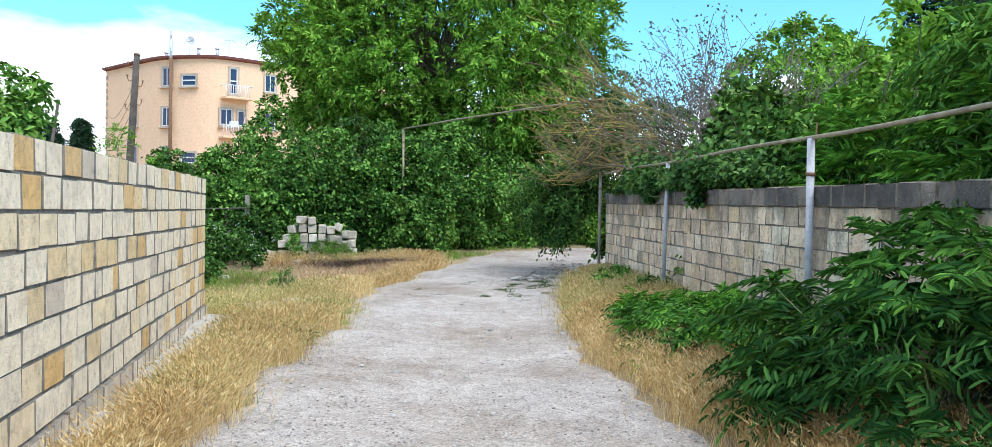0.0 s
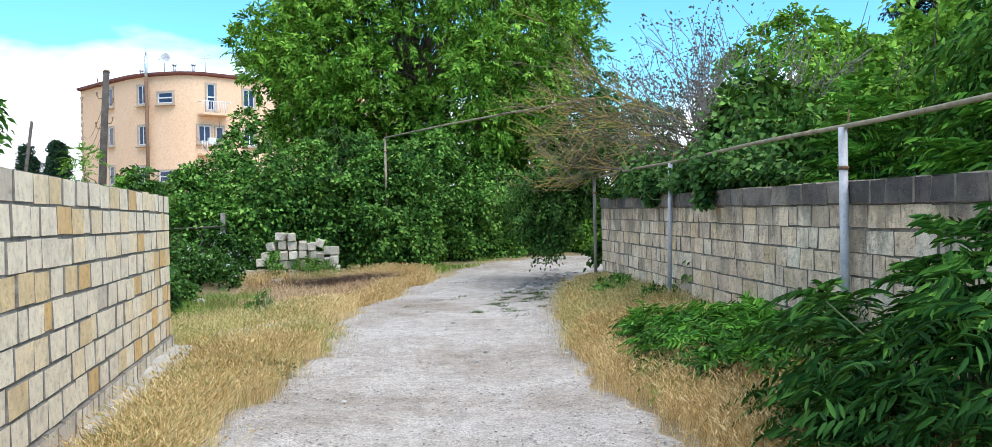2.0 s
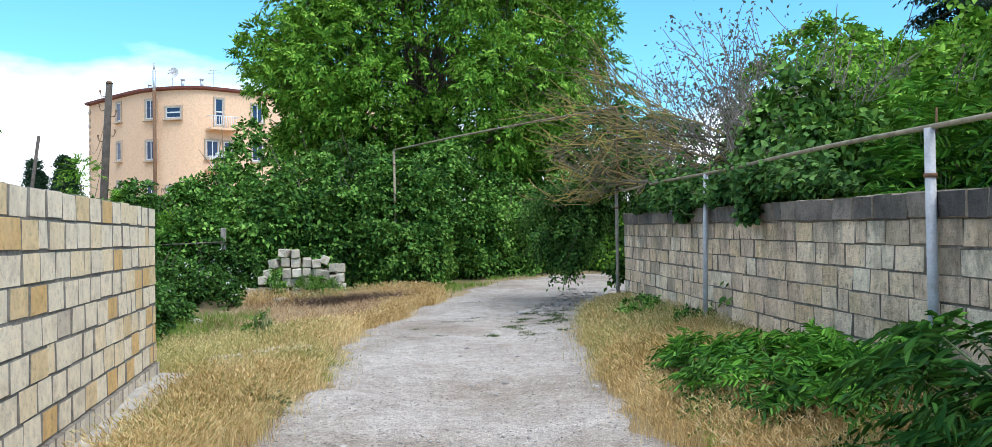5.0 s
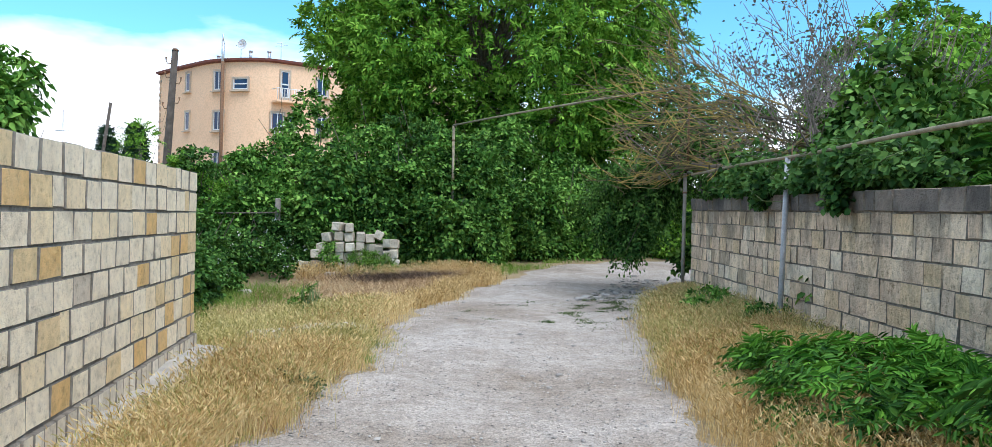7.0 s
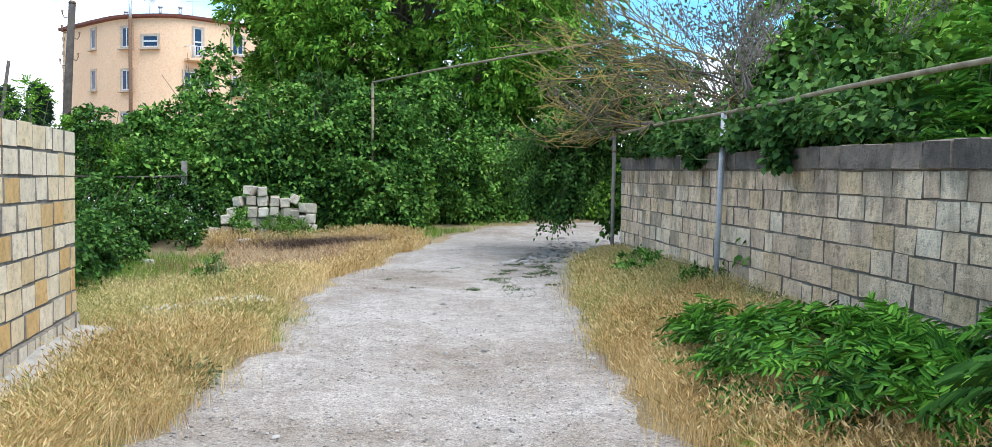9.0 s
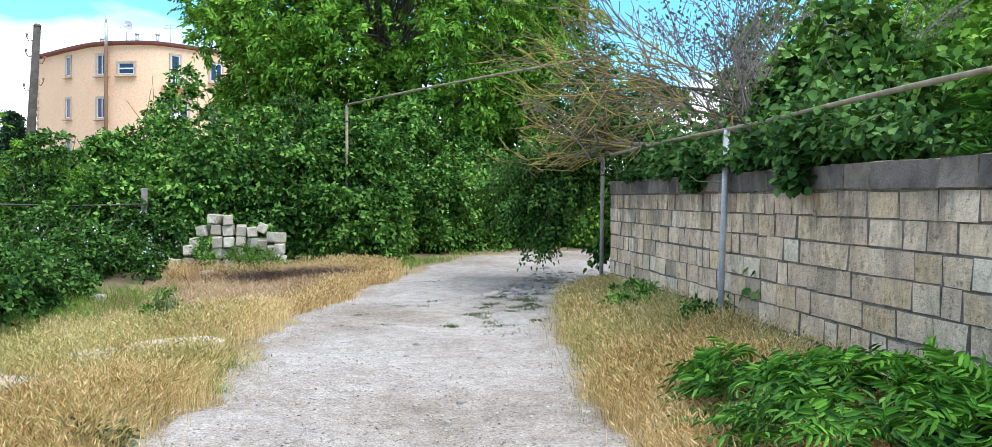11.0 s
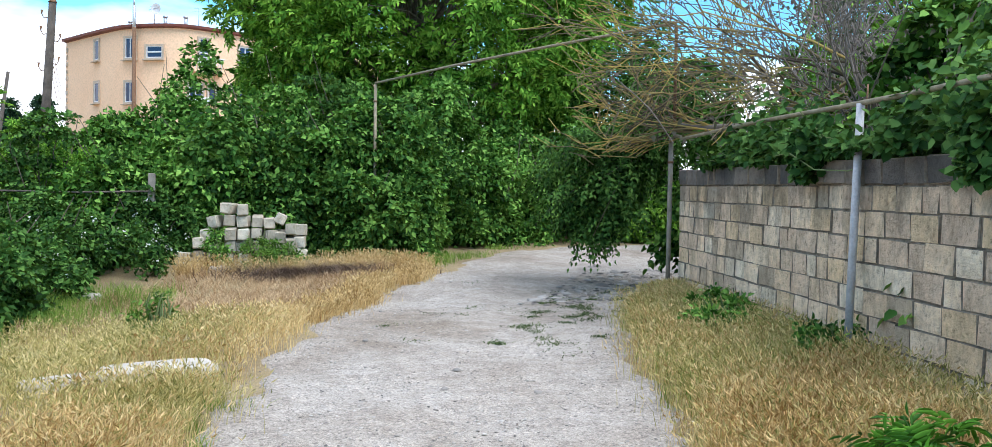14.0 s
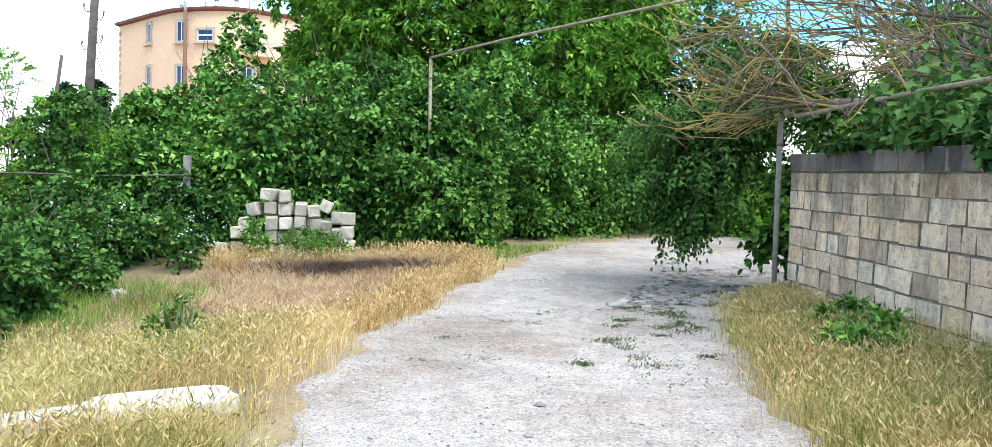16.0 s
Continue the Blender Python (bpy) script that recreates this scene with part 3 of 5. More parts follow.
def build_wall(name, label, m, length, courses, thick, side, sizes, weights, stones, caps, plinth, mortar, keep, seed, joint, rough):
    """A wall of single blocks on a recessed mortar core. Local x runs along it, the seen face is at y = 0 and faces side."""
    rng = np.random.default_rng(seed)
    wall = new(name, box_mesh(name, (length - 0.02, thick - 0.003 - 1.1 * rough * thick, sum(courses) + 0.36), mortar, 0, (length / 2, -side * thick / 2, (sum(courses) - 0.4) / 2)))
    wall.matrix_world = m
    tagged(wall, label, "wall", kind="structure")
    variants = block_variants("block", stones, 9, rng, rough, 0.024, mortar)
    cap_variants = block_variants("coping_block", caps, 5, rng, rough * 1.5, 0.03, mortar) if caps else variants
    plinth_variants = block_variants("plinth_block", plinth, 4, rng, rough, 0.03, mortar) if plinth else variants
    rest = {}
    z = 0.0
    for c, h in enumerate(courses):
        top = c == len(courses) - 1
        first = c == 0 and plinth
        szs, wts = ((0.12, 0.16, 0.2), (0.4, 0.4, 0.2)) if first else (sizes, weights)
        x = 0.0
        for w in fill_row(rng, length, szs, wts):
            out = 0.025 if first else (0.02 if top and caps else 0.0)
            out += rng.uniform(0.0, 0.010)
            size = (w - joint * rng.uniform(0.4, 1.0) * (1.4 if first else 1.0), thick, h - joint * rng.uniform(0.6, 1.3))
            loc = (x + w / 2, -side * thick / 2 + side * out, z + h / 2 + rng.uniform(-0.006, 0.006))
            me = (plinth_variants if first else cap_variants if top else variants)
            me = me[int(rng.integers(len(me)))]
            turn = Euler((0, rng.normal(0, 0.004), rng.normal(0, 0.010)))
            if keep[0] <= x <= keep[1]:
                ob = new("block", me)
                ob.parent = wall
                ob.location, ob.rotation_euler, ob.scale = loc, turn, size
            else:
                rest.setdefault(me.materials[0], []).append((me, Matrix.LocRotScale(loc, turn, size)))
            x += w
        z += h
    for mat, blocks in rest.items():
        V, F, slots = [], [], []
        for me, mm in blocks:
            o = len(V)
            V += [mm @ v.co for v in me.vertices]
            F += [tuple(i + o for i in p.vertices) for p in me.polygons]
            slots += [p.material_index for p in me.polygons]
        joined_blocks = mesh_from("further_blocks", V, F, [mat, mortar])
        joined_blocks.polygons.foreach_set("material_index", slots)
        tagged(child("further_blocks", joined_blocks, wall), kind="stuff")
    return wall


def wall_pose(origin, along):
    X = Vector(along).normalized()
    Y = Vector((0, 0, 1)).cross(X).normalized()
    Z = X.cross(Y)
    m = Matrix((X, Y, Z)).transposed().to_4x4()
    m.translation = origin
    return m


LW_BASE = -0.02
build_wall("wall_west", "new cream and golden limestone block wall", wall_pose((-3.9, 11.9, LW_BASE), (0.012, -1, 0)), 18.0,
                      [0.21] + [0.2075] * 8, 0.2, 1, (0.37, 0.35, 0.32, 0.18), (0.42, 0.30, 0.18, 0.10), M_new_stone, None, M_concrete_stone, M_new_mortar, (0, 7.2), 11, 0.017, 0.036)
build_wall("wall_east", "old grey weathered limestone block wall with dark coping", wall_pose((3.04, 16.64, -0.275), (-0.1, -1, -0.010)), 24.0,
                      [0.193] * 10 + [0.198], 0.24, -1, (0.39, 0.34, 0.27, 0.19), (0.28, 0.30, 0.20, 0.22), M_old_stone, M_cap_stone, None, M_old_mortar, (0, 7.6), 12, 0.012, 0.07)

# concrete footing along the new wall
fv, ff = [], []
frng = np.random.default_rng(5)
ys = np.arange(11.95, -4, -0.2)
for i, y in enumerate(ys):
    w, h = 0.32 + frng.uniform(-0.07, 0.07), 0.022 + frng.uniform(-0.012, 0.012)
    x0 = -3.9 + 0.012 * (11.9 - y)
    g = float(ground_z(x0 + 0.3, y))
    fv += [(x0 - 0.05, y, g + h + 0.02), (x0 + w * 0.6, y, g + h), (x0 + w, y, g + h * 0.3), (x0 + w + 0.05, y, g - 0.06)]
    if i:
        o = 4 * (i - 1)
        ff += [(o + k, o + k + 1, o + k + 5, o + k + 4) for k in range(3)]
tagged(new("wall_footing", mesh_from("wall_footing", fv, ff, M_concrete)), "rough concrete footing along the new wall", "footing", kind="structure")


# ---------------------------------------------------------------- gas pipe on posts
def pipe_z(y):
    return 2.20 + 0.006 * (y - 7.2)


gas_pipe = thing("gas_pipe", pose(0, 0, 0), "weathered overhead gas pipe on steel posts", "pipe")
run = [(right_wall_x(y) - 0.07 + 0.012 * math.sin(y * 1.1), y, pipe_z(y) - 0.02 * math.sin((y + 1.4) * 0.62) ** 2) for y in np.arange(-6, 16.6, 0.7)]
run += [(2.97, 16.5, 2.27), (2.97, 16.72, 2.3)]
child("long_run", tubes_mesh("long_run", [tube(run, 0.020, 10)], M_pipe), gas_pipe)
child("riser", tubes_mesh("riser", [tube([(2.97, 16.72, 2.26), (2.97, 16.74, 3.7), (2.94, 16.78, 3.76)], 0.021, 10)], M_rust), gas_pipe)
child("crossing_run", tubes_mesh("crossing_run", [tube([(2.97, 16.74, 3.74), (1.8, 18.8, 3.72), (0.6, 20.8, 3.66), (-0.56, 22.86, 3.58)], 0.021, 10)], M_pipe), gas_pipe)
for x, y, top, lean, mat, r in ((2.03, 7.22, pipe_z(7.2), 0.0, M_post, 0.036), (2.50, 11.95, pipe_z(11.95), -0.05, M_post, 0.030), (2.93, 16.72, 2.3, 0.0, M_old_post, 0.030), (-0.56, 22.86, 3.58, 0.02, M_pipe, 0.03), (1.55, 2.2, pipe_z(2.2), 0, M_post, 0.045)):
    g = float(ground_z(x, y)) - 0.1
    post = child("post", tubes_mesh("post", [tube([(x + lean, y, g), (x, y, top - 0.02)], r, 12)], mat), gas_pipe, "chalky grey painted steel post")
    child("collar", tubes_mesh("collar", [tube([(x, y, top - 0.36), (x, y, top - 0.33)], r + 0.008, 12)], M_rust), post)
    child("bracket", tubes_mesh("bracket", [tube([(x + 0.03, y - 0.03, top - 0.06), (x + 0.035, y - 0.03, top + 0.12)], 0.007, 5)], M_rust), post)


# ---------------------------------------------------------------- plants
def limb(rng, a, b, r0, r1, bend=0.12, steps=6, sides=7):
    a, b = np.array(a, float), np.array(b, float)
    d = b - a
    off = rng.normal(0, bend * np.linalg.norm(d), 3)
    pts = [a + d * t + off * math.sin(math.pi * t) + rng.normal(0, 0.012 * np.linalg.norm(d), 3) * (0 < t < 1) for t in np.linspace(0, 1, steps)]
    return tube(pts, [r0 + (r1 - r0) * t for t in np.linspace(0, 1, steps)], sides, False)


def lobes_in(rng, centre, radii, count, inner=0.45, flat=-1.0):
    """Centres of leaf masses, spread through the outer part of a crown."""
    out = []
    while len(out) < count:
        v = rng.normal(0, 1, 3)
        v /= np.linalg.norm(v)
        if v[2] < flat:
            continue
        swell = 1 + 0.08 * math.sin(5 * v[0] + 2 * v[2] + 1.3) + 0.07 * math.sin(6 * v[2] - 4 * v[1])
        out.append(np.array(centre) + v * np.array(radii) * rng.uniform(inner, 1.0) ** 0.6 * swell)
    return np.array(out)


def lobe_fronds(rng, lobes, size, per, length, k, L, W, droop, centre, detail=False, squash=0.75):
    """Leafy twigs over the outer side of each leaf mass."""
    n = len(lobes) * per
    c = np.repeat(lobes, per, 0)
    v = unit(rng.normal(0, 1, (n, 3)) + unit(c - np.array(centre)) * 0.6 + np.array([0, 0, 0.5]))
    rad = np.repeat(rng.uniform(0.7, 1.25, len(lobes)) * size, per) * rng.uniform(0.35, 1.0, n) ** 0.5
    P = c + v * rad[:, None] * np.array([1, 1, squash])
    D = unit(v + rng.normal(0, 0.45, (n, 3)) + np.array([0, 0, -0.1]))
    return frond_arrays(rng, P, D, length * rng.uniform(0.7, 1.2, n), k, L, W, droop, 0.85, detail, face=v * 0.9 + np.array([0, 0, 0.45]) + rng.normal(0, 0.3, (n, 3)))


def tree(name, label, foot, fork, centre, radii, lobes, size, per, frond, mat, seed, trunk_r=0.25, bark=M_bark, flat=-0.75, droop=0.35, category="tree"):
    """A broadleaf tree: tapered trunk, limbs to the leaf masses, a loose crown."""
    rng = np.random.default_rng(seed)
    t = thing(name, pose(*foot), label, category)
    at = np.array(foot, float)
    C = lobes_in(rng, centre, radii, lobes, 0.5, flat)
    tubes = [limb(rng, (0, 0, -0.2), np.array(fork) - at, trunk_r, trunk_r * 0.6, 0.03, 7, 10)]
    heads = []
    for j in range(7):
        h = np.array(fork) + (C[j * len(C) // 7] - np.array(fork)) * 0.5
        heads.append(h)
        tubes.append(limb(rng, np.array(fork) - at, h - at, trunk_r * 0.5, trunk_r * 0.2, 0.08))
    for c in C:
        h = min(heads, key=lambda q: np.linalg.norm(q - c))
        tubes.append(limb(rng, h - at, c - at, trunk_r * 0.16, 0.012, 0.1, 5, 5))
    child("trunk", tubes_mesh("trunk", tubes, bark), t)
    length, k, L, W = frond
    V, F = lobe_fronds(rng, C, size, per, length, k, L, W, droop, centre)
    child("crown", mesh_arrays("crown", V - at, F, mat), t)
    return t


def shrub(name, label, foot, radii, count, frond, mat, seed, droop=0.3, stems=7, detail=False, category="shrub", group="", dome=0.0, inner=0.55):
    """A shrub: stems from the foot and leafy twigs through the outer part of an uneven dome."""
    rng = np.random.default_rng(seed)
    g = float(ground_z(foot[0], foot[1]))
    t = thing(name, pose(foot[0], foot[1], g), label, category, group)
    rx, ry, rz = radii
    tubes = [limb(rng, (rng.normal(0, 0.12 * rx), rng.normal(0, 0.12 * ry), -0.1), (rng.uniform(-0.7, 0.7) * rx, rng.uniform(-0.7, 0.7) * ry, rz * rng.uniform(0.7, 1.25)), 0.022, 0.006, 0.1, 5, 5) for _ in range(stems)]
    tagged(child("branchwork", tubes_mesh("branchwork", tubes, M_stem if detail == 2 else M_bark), t), kind="stuff")
    clumps = max(count // 48, 9)
    cv = unit(rng.normal(0, 1, (clumps, 3)))
    cv[:, 2] = np.abs(cv[:, 2])
    ph = rng.uniform(0, 6, 3)
    lump = 1 + 0.16 * np.sin(cv[:, 0] * 5 + ph[0]) + 0.14 * np.sin(cv[:, 1] * 6 + ph[1]) + 0.10 * np.sin(cv[:, 2] * 9 + cv[:, 0] * 4 + ph[2])
    C = cv * (rng.uniform(0.72, 1.0, clumps) * lump)[:, None] * np.array([rx, ry, rz])
    reach = 0.19 * (rx * ry * rz) ** (1 / 3) * rng.uniform(0.6, 1.3, clumps)
    pick = rng.integers(clumps, size=count)
    w = unit(rng.normal(0, 1, (count, 3)) + cv[pick] * 0.7 + np.array([0, 0, 0.45]))
    P = C[pick] + w * (reach[pick] * rng.uniform(0.25, 1.0, count) ** 0.5)[:, None]
    deep = rng.random(count) < 0.13
    v = unit(rng.normal(0, 1, (count, 3)))
    v[:, 2] = np.abs(v[:, 2])
    P = np.where(deep[:, None], v * rng.uniform(inner * 0.7, 0.8, (count, 1)) * np.array([rx, ry, rz]), P)
    P[:, 2] = np.maximum(P[:, 2], 0.02) + dome
    D = unit(np.where(deep[:, None], v, w) * np.array([1, 1, 0.7]) + rng.normal(0, 0.42, (count, 3)) + np.array([0, 0, 0.1]))
    length, k, L, W = frond
    V, F = frond_arrays(rng, P, D, length * rng.uniform(0.7, 1.2, count), k, L, W, droop, 0.85, detail, face=np.where(deep[:, None], v, w) * 0.9 + np.array([0, 0, 0.4]) + rng.normal(0, 0.3, (count, 3)))
    child("foliage", mesh_arrays("foliage", V, F, mat), t)
    return t


def rosette_shrub(name, label, foot, radii, tips, mat, seed, fronds=8, frond=(0.42, 13, 0.15, 0.034), droop=0.55, category="shrub", young=L_upper, upper_above=0.68):
    """A leafy bush: upright stems, each ending in a spray of long arching compound leaves."""
    rng = np.random.default_rng(seed)
    g = float(ground_z(foot[0], foot[1]))
    t = thing(name, pose(foot[0], foot[1], g), label, category)
    v = unit(rng.normal(0, 1, (tips, 3)))
    v[:, 2] = np.abs(v[:, 2])
    rad = rng.uniform(0.35, 1.0, tips) ** 0.5 * (1 + 0.18 * np.sin(v[:, 0] * 5 + 1) * np.cos(v[:, 1] * 4))
    C = v * rad[:, None] * np.array(radii) * 0.92
    tubes = []
    for c in C:
        a = np.array([c[0] * 0.35 + rng.normal(0, 0.05), c[1] * 0.35 + rng.normal(0, 0.05), -0.08])
        tubes.append(limb(rng, a, c, 0.011, 0.005, 0.06, 5, 5))
    tagged(child("branchwork", tubes_mesh("branchwork", tubes, M_stem), t), kind="stuff")
    P = np.repeat(C, fronds, 0) + rng.normal(0, 0.02, (tips * fronds, 3))
    az = np.tile(np.arange(fronds) * 2.4, tips) + np.repeat(rng.uniform(0, 6.28, tips), fronds)
    el = rng.uniform(0.0, 1.15, tips * fronds)
    D = np.stack([np.cos(az) * np.cos(el), np.sin(az) * np.cos(el), np.sin(el)], 1) + np.repeat(v, fronds, 0) * 0.5
    length, k, L, W = frond
    ln = length * rng.uniform(0.6, 1.2, len(P))
    # high, outer and steep fronds take a lighter leaf than the rest
    fresh = (np.repeat(rad * v[:, 2], fronds) + 0.25 * el + rng.normal(0, 0.15, len(P))) > upper_above
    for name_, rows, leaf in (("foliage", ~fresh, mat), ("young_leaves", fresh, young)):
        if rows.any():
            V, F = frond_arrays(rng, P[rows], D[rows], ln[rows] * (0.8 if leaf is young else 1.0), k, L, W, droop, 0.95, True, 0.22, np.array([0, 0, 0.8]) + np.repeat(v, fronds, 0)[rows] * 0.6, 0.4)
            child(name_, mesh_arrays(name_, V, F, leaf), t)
    return t


def grow(rng, a, d, length, r, depth, out, spread=0.55, kids=3, up=0.0, sides=4):
    """A bare branch that forks and thins."""
    a, d = np.array(a, float), np.array(d, float)
    d /= np.linalg.norm(d)
    pts, p, q = [a], a, d
    for _ in range(4):
        q = q + rng.normal(0, 0.10, 3) + np.array([0, 0, up])
        q /= np.linalg.norm(q)
        p = p + q * length / 4
        pts.append(p)
    out.append((tube(pts, [max(r * s, 0.0056) for s in (1, 0.85, 0.7, 0.58, 0.45)], sides, False), pts[-1], q))
    if depth:
        for j in range(kids):
            s = pts[int(rng.integers(1, 5))]
            grow(rng, s, q + rng.normal(0, spread, 3), length * rng.uniform(0.5, 0.8), r * 0.5, depth - 1, out, spread, kids, up, sides)


# ---- hedge at the bend: overgrown shrubs shoulder to shoulder
HEDGE = [(-5.3, 23.3, 1.4, 1.2, 1.95), (-3.9, 23.5, 1.5, 1.3, 2.5), (-2.5, 23.7, 1.5, 1.4, 2.5), (-1.1, 24.2, 1.6, 1.5, 2.5), (-0.45, 23.75, 1.1, 1.25, 2.55), (0.3, 25.3, 1.7, 1.6, 2.9), (1.8, 26.5, 1.7, 1.6, 2.9), (3.3, 27.8, 1.8, 1.7, 2.7), (5.0, 29.0, 2.0, 1.7, 2.5), (7.4, 30.0, 2.2, 1.8, 2.3),
         (-6.6, 25.2, 1.8, 1.7, 2.2), (-0.5, 22.95, 0.95, 0.8, 2.25), (-4.35, 25.9, 1.7, 1.7, 3.6), (-2.7, 26.4, 1.9, 1.7, 3.7), (-0.8, 27.4, 2.0, 1.8, 3.5), (1.4, 28.9, 2.0, 1.8, 3.4)]
for i, (x, y, rx, ry, rz) in enumerate(HEDGE):
    mat = L_dark if i in (10, 14) else (L_hedge, L_hedge, L_vine)[i % 3]
    shrub("hedge_shrub", "dense green overgrown hedge shrub beside the track", (x, y), (rx, ry, rz), 3300 if i < 11 else 2100, (0.27, 5, 0.135, 0.09), mat, 100 + i, 0.35, 6, inner=0.42, group="hedge at the bend")
# darker brambles on the edge of the hollow
for i, (x, y, rx, ry, rz) in enumerate([(-5.9, 14.6, 1.2, 1.2, 0.72), (-6.1, 16.8, 1.4, 1.3, 0.85), (-6.0, 19.0, 1.5, 1.3, 0.92), (-5.45, 20.7, 1.2, 0.8, 0.98), (-4.55, 21.9, 0.7, 0.5, 1.05), (-4.2, 21.75, 0.45, 0.35, 0.8), (-7.9, 19.0, 1.6, 1.6, 1.0), (-6.0, 22.4, 1.5, 0.6, 1.7)]):
    shrub("bramble", "dark green bramble thicket at the edge of the clearing", (x, y), (rx, ry, rz), 2100, (0.18, 5, 0.095, 0.068), L_dark, 130 + i, 0.4, 8, 0, group="brambles by the hollow")
for t in [o for o in scene.objects if o.name.startswith("bramble")][2:6]:
    rng = np.random.default_rng(137)
    foliage = t.children[1].data
    co = np.empty(len(foliage.vertices) * 3, dtype=np.float32)
    foliage.vertices.foreach_get("co", co)
    co = co.reshape(-1, 3)
    top = co[co[:, 1] < -0.15]
    heads = np.repeat(top[rng.integers(len(top), size=36)], 7, 0) + rng.normal(0, 0.03, (252, 3)) + np.array([0, -0.05, 0.03])
    V, F = leaf_arrays(heads, rng.normal(0, 1, heads.shape), rng.normal(0, 0.5, heads.shape) + np.array([0, -0.6, 0.7]), 0.035, 0.03)
    child("blossom", mesh_arrays("blossom", V, F, M_blossom), t, "small white bramble blossom")
# light feathery robinia among the hedge
for i, (x, y, rx, ry, rz) in enumerate([(-7.9, 23.2, 1.6, 1.4, 2.4), (-6.2, 22.9, 0.9, 0.9, 2.2), (-9.6, 21.5, 1.6, 1.6, 2.4)]):
    shrub("robinia_shrub", "light green feathery robinia shrub in the hedge", (x, y), (rx, ry, rz), 1100, (0.34, 13, 0.072, 0.034), L_walnut, 140 + i, 0.3, 9)
# sunlit growth further along the track
shrub("track_shrub", "bright yellow-green shrub beside the far track", (6.6, 26.9), (1.2, 0.9, 1.5), 1800, (0.25, 5, 0.13, 0.08), L_walnut, 150, 0.3, 6)
shrub("track_shrub", "bright yellow-green shrub beside the far track", (9.4, 28.4), (1.9, 1.0, 1.9), 1800, (0.25, 5, 0.13, 0.08), L_walnut, 151, 0.3, 6)

# ---- trees
tree("walnut_tree", "tall spreading walnut tree in full green leaf", (1.8, 34.0, 0.5), (1.6, 33.7, 3.6), (1.7, 33.4, 7.7), (6.1, 6.0, 5.7), 330, 0.95, 56, (0.42, 9, 0.205, 0.088), L_walnut, 201, 0.32, flat=-0.9, droop=0.15)
tree("garden_tree", "leafy green tree behind the old wall", (8.3, 18.2, 0.3), (8.2, 18.2, 1.8), (8.2, 18.2, 3.2), (1.7, 1.9, 1.7), 30, 0.7, 70, (0.31, 7, 0.18, 0.09), L_walnut, 211, 0.1)
tree("garden_tree", "leafy green tree behind the old wall", (10.6, 22.5, 0.3), (10.5, 22.5, 2.4), (10.5, 22.5, 4.2), (2.3, 2.2, 2.1), 42, 0.8, 56, (0.36, 7, 0.21, 0.10), L_walnut, 212, 0.13)
tree("garden_tree", "leafy green tree behind the old wall", (13.8, 22.5, 0.3), (13.7, 22.5, 2.4), (13.7, 22.5, 4.3), (2.4, 2.2, 2.2), 42, 0.8, 56, (0.36, 7, 0.21, 0.10), L_walnut, 213, 0.13)
tree("garden_tree", "leafy green tree behind the old wall", (12.0, 15.5, 0.2), (12.0, 15.5, 1.9), (12.0, 15.5, 3.6), (2.2, 2.2, 1.9), 38, 0.8, 66, (0.32, 7, 0.20, 0.095), L_walnut, 214, 0.12)
tree("garden_tree", "olive green tree beyond the bend of the track", (8.0, 29.5, 0.4), (7.9, 29.5, 2.2), (7.6, 29.5, 4.0), (2.0, 1.8, 1.7), 34, 0.7, 66, (0.3, 7, 0.16, 0.07), L_vine, 216, 0.12)
tree("garden_tree", "leafy green tree seen over the new wall", (-9.3, 16.4, 0.1), (-9.2, 16.4, 1.8), (-8.85, 16.4, 3.2), (1.25, 1.2, 1.05), 17, 0.38, 34, (0.36, 7, 0.2, 0.09), L_hedge, 215, 0.08)
for i, (x, y, h, r) in enumerate([(-30.3, 93, 9.4, 1.2), (-27.4, 92, 9.9, 1.5), (-24.9, 96, 6.0, 1.2)]):
    tree("poplar", "narrow dark green poplar in the distance", (x, y, 0.5), (x, y, 3.0), (x, y, h * 0.56), (r * 0.4, r * 0.4, h * 0.44), 40, r * 0.42, 52, (0.5, 5, 0.32, 0.17), L_poplar, 220 + i, 0.18)


def conifer(foot, height, radius, seed):
    """A dark spruce: whorls of drooping boughs set with needle sprays."""
    rng = np.random.default_rng(seed)
    t = thing("conifer", pose(*foot), "tall dark blue-green spruce behind the garden", "tree", "spruces behind the garden")
    tubes = [limb(rng, (0, 0, -0.2), (0, 0, height), 0.24, 0.02, 0.004, 8, 9)]
    P, D, Ln = [], [], []
    for z in np.arange(height * 0.12, height * 0.98, 0.42):
        r = radius * (1 - z / height) ** 0.8 + 0.15
        for j in range(9):
            az = rng.uniform(0, 6.28)
            ln = r * rng.uniform(0.65, 1.15)
            d = np.array([math.cos(az), math.sin(az), rng.uniform(-0.35, 0.05)])
            tubes.append(limb(rng, (0, 0, z), np.array([0, 0, z]) + d * ln, 0.03, 0.006, 0.05, 4, 4))
            for s in np.arange(0.25, 1.01, 0.13):
                for w in (-1, 0, 1):
                    P.append(np.array([0, 0, z]) + d * ln * s + rng.normal(0, 0.05, 3))
                    D.append(d + np.array([-d[1], d[0], 0]) * w * 0.9 + np.array([0, 0, -0.25]) + rng.normal(0, 0.15, 3))
                    Ln.append(0.5 * rng.uniform(0.6, 1.2))
    child("trunk", tubes_mesh("trunk", tubes, M_bark), t)
    V, F = frond_arrays(rng, np.array(P), np.array(D), np.array(Ln), 6, 0.24, 0.085, 0.25, 0.7)
    child("crown", mesh_arrays("crown", V, F, L_conifer), t)


conifer((21.6, 31.3, 0.5), 14.6, 4.2, 231)
conifer((26.6, 32.5, 0.5), 15.5, 3.4, 232)

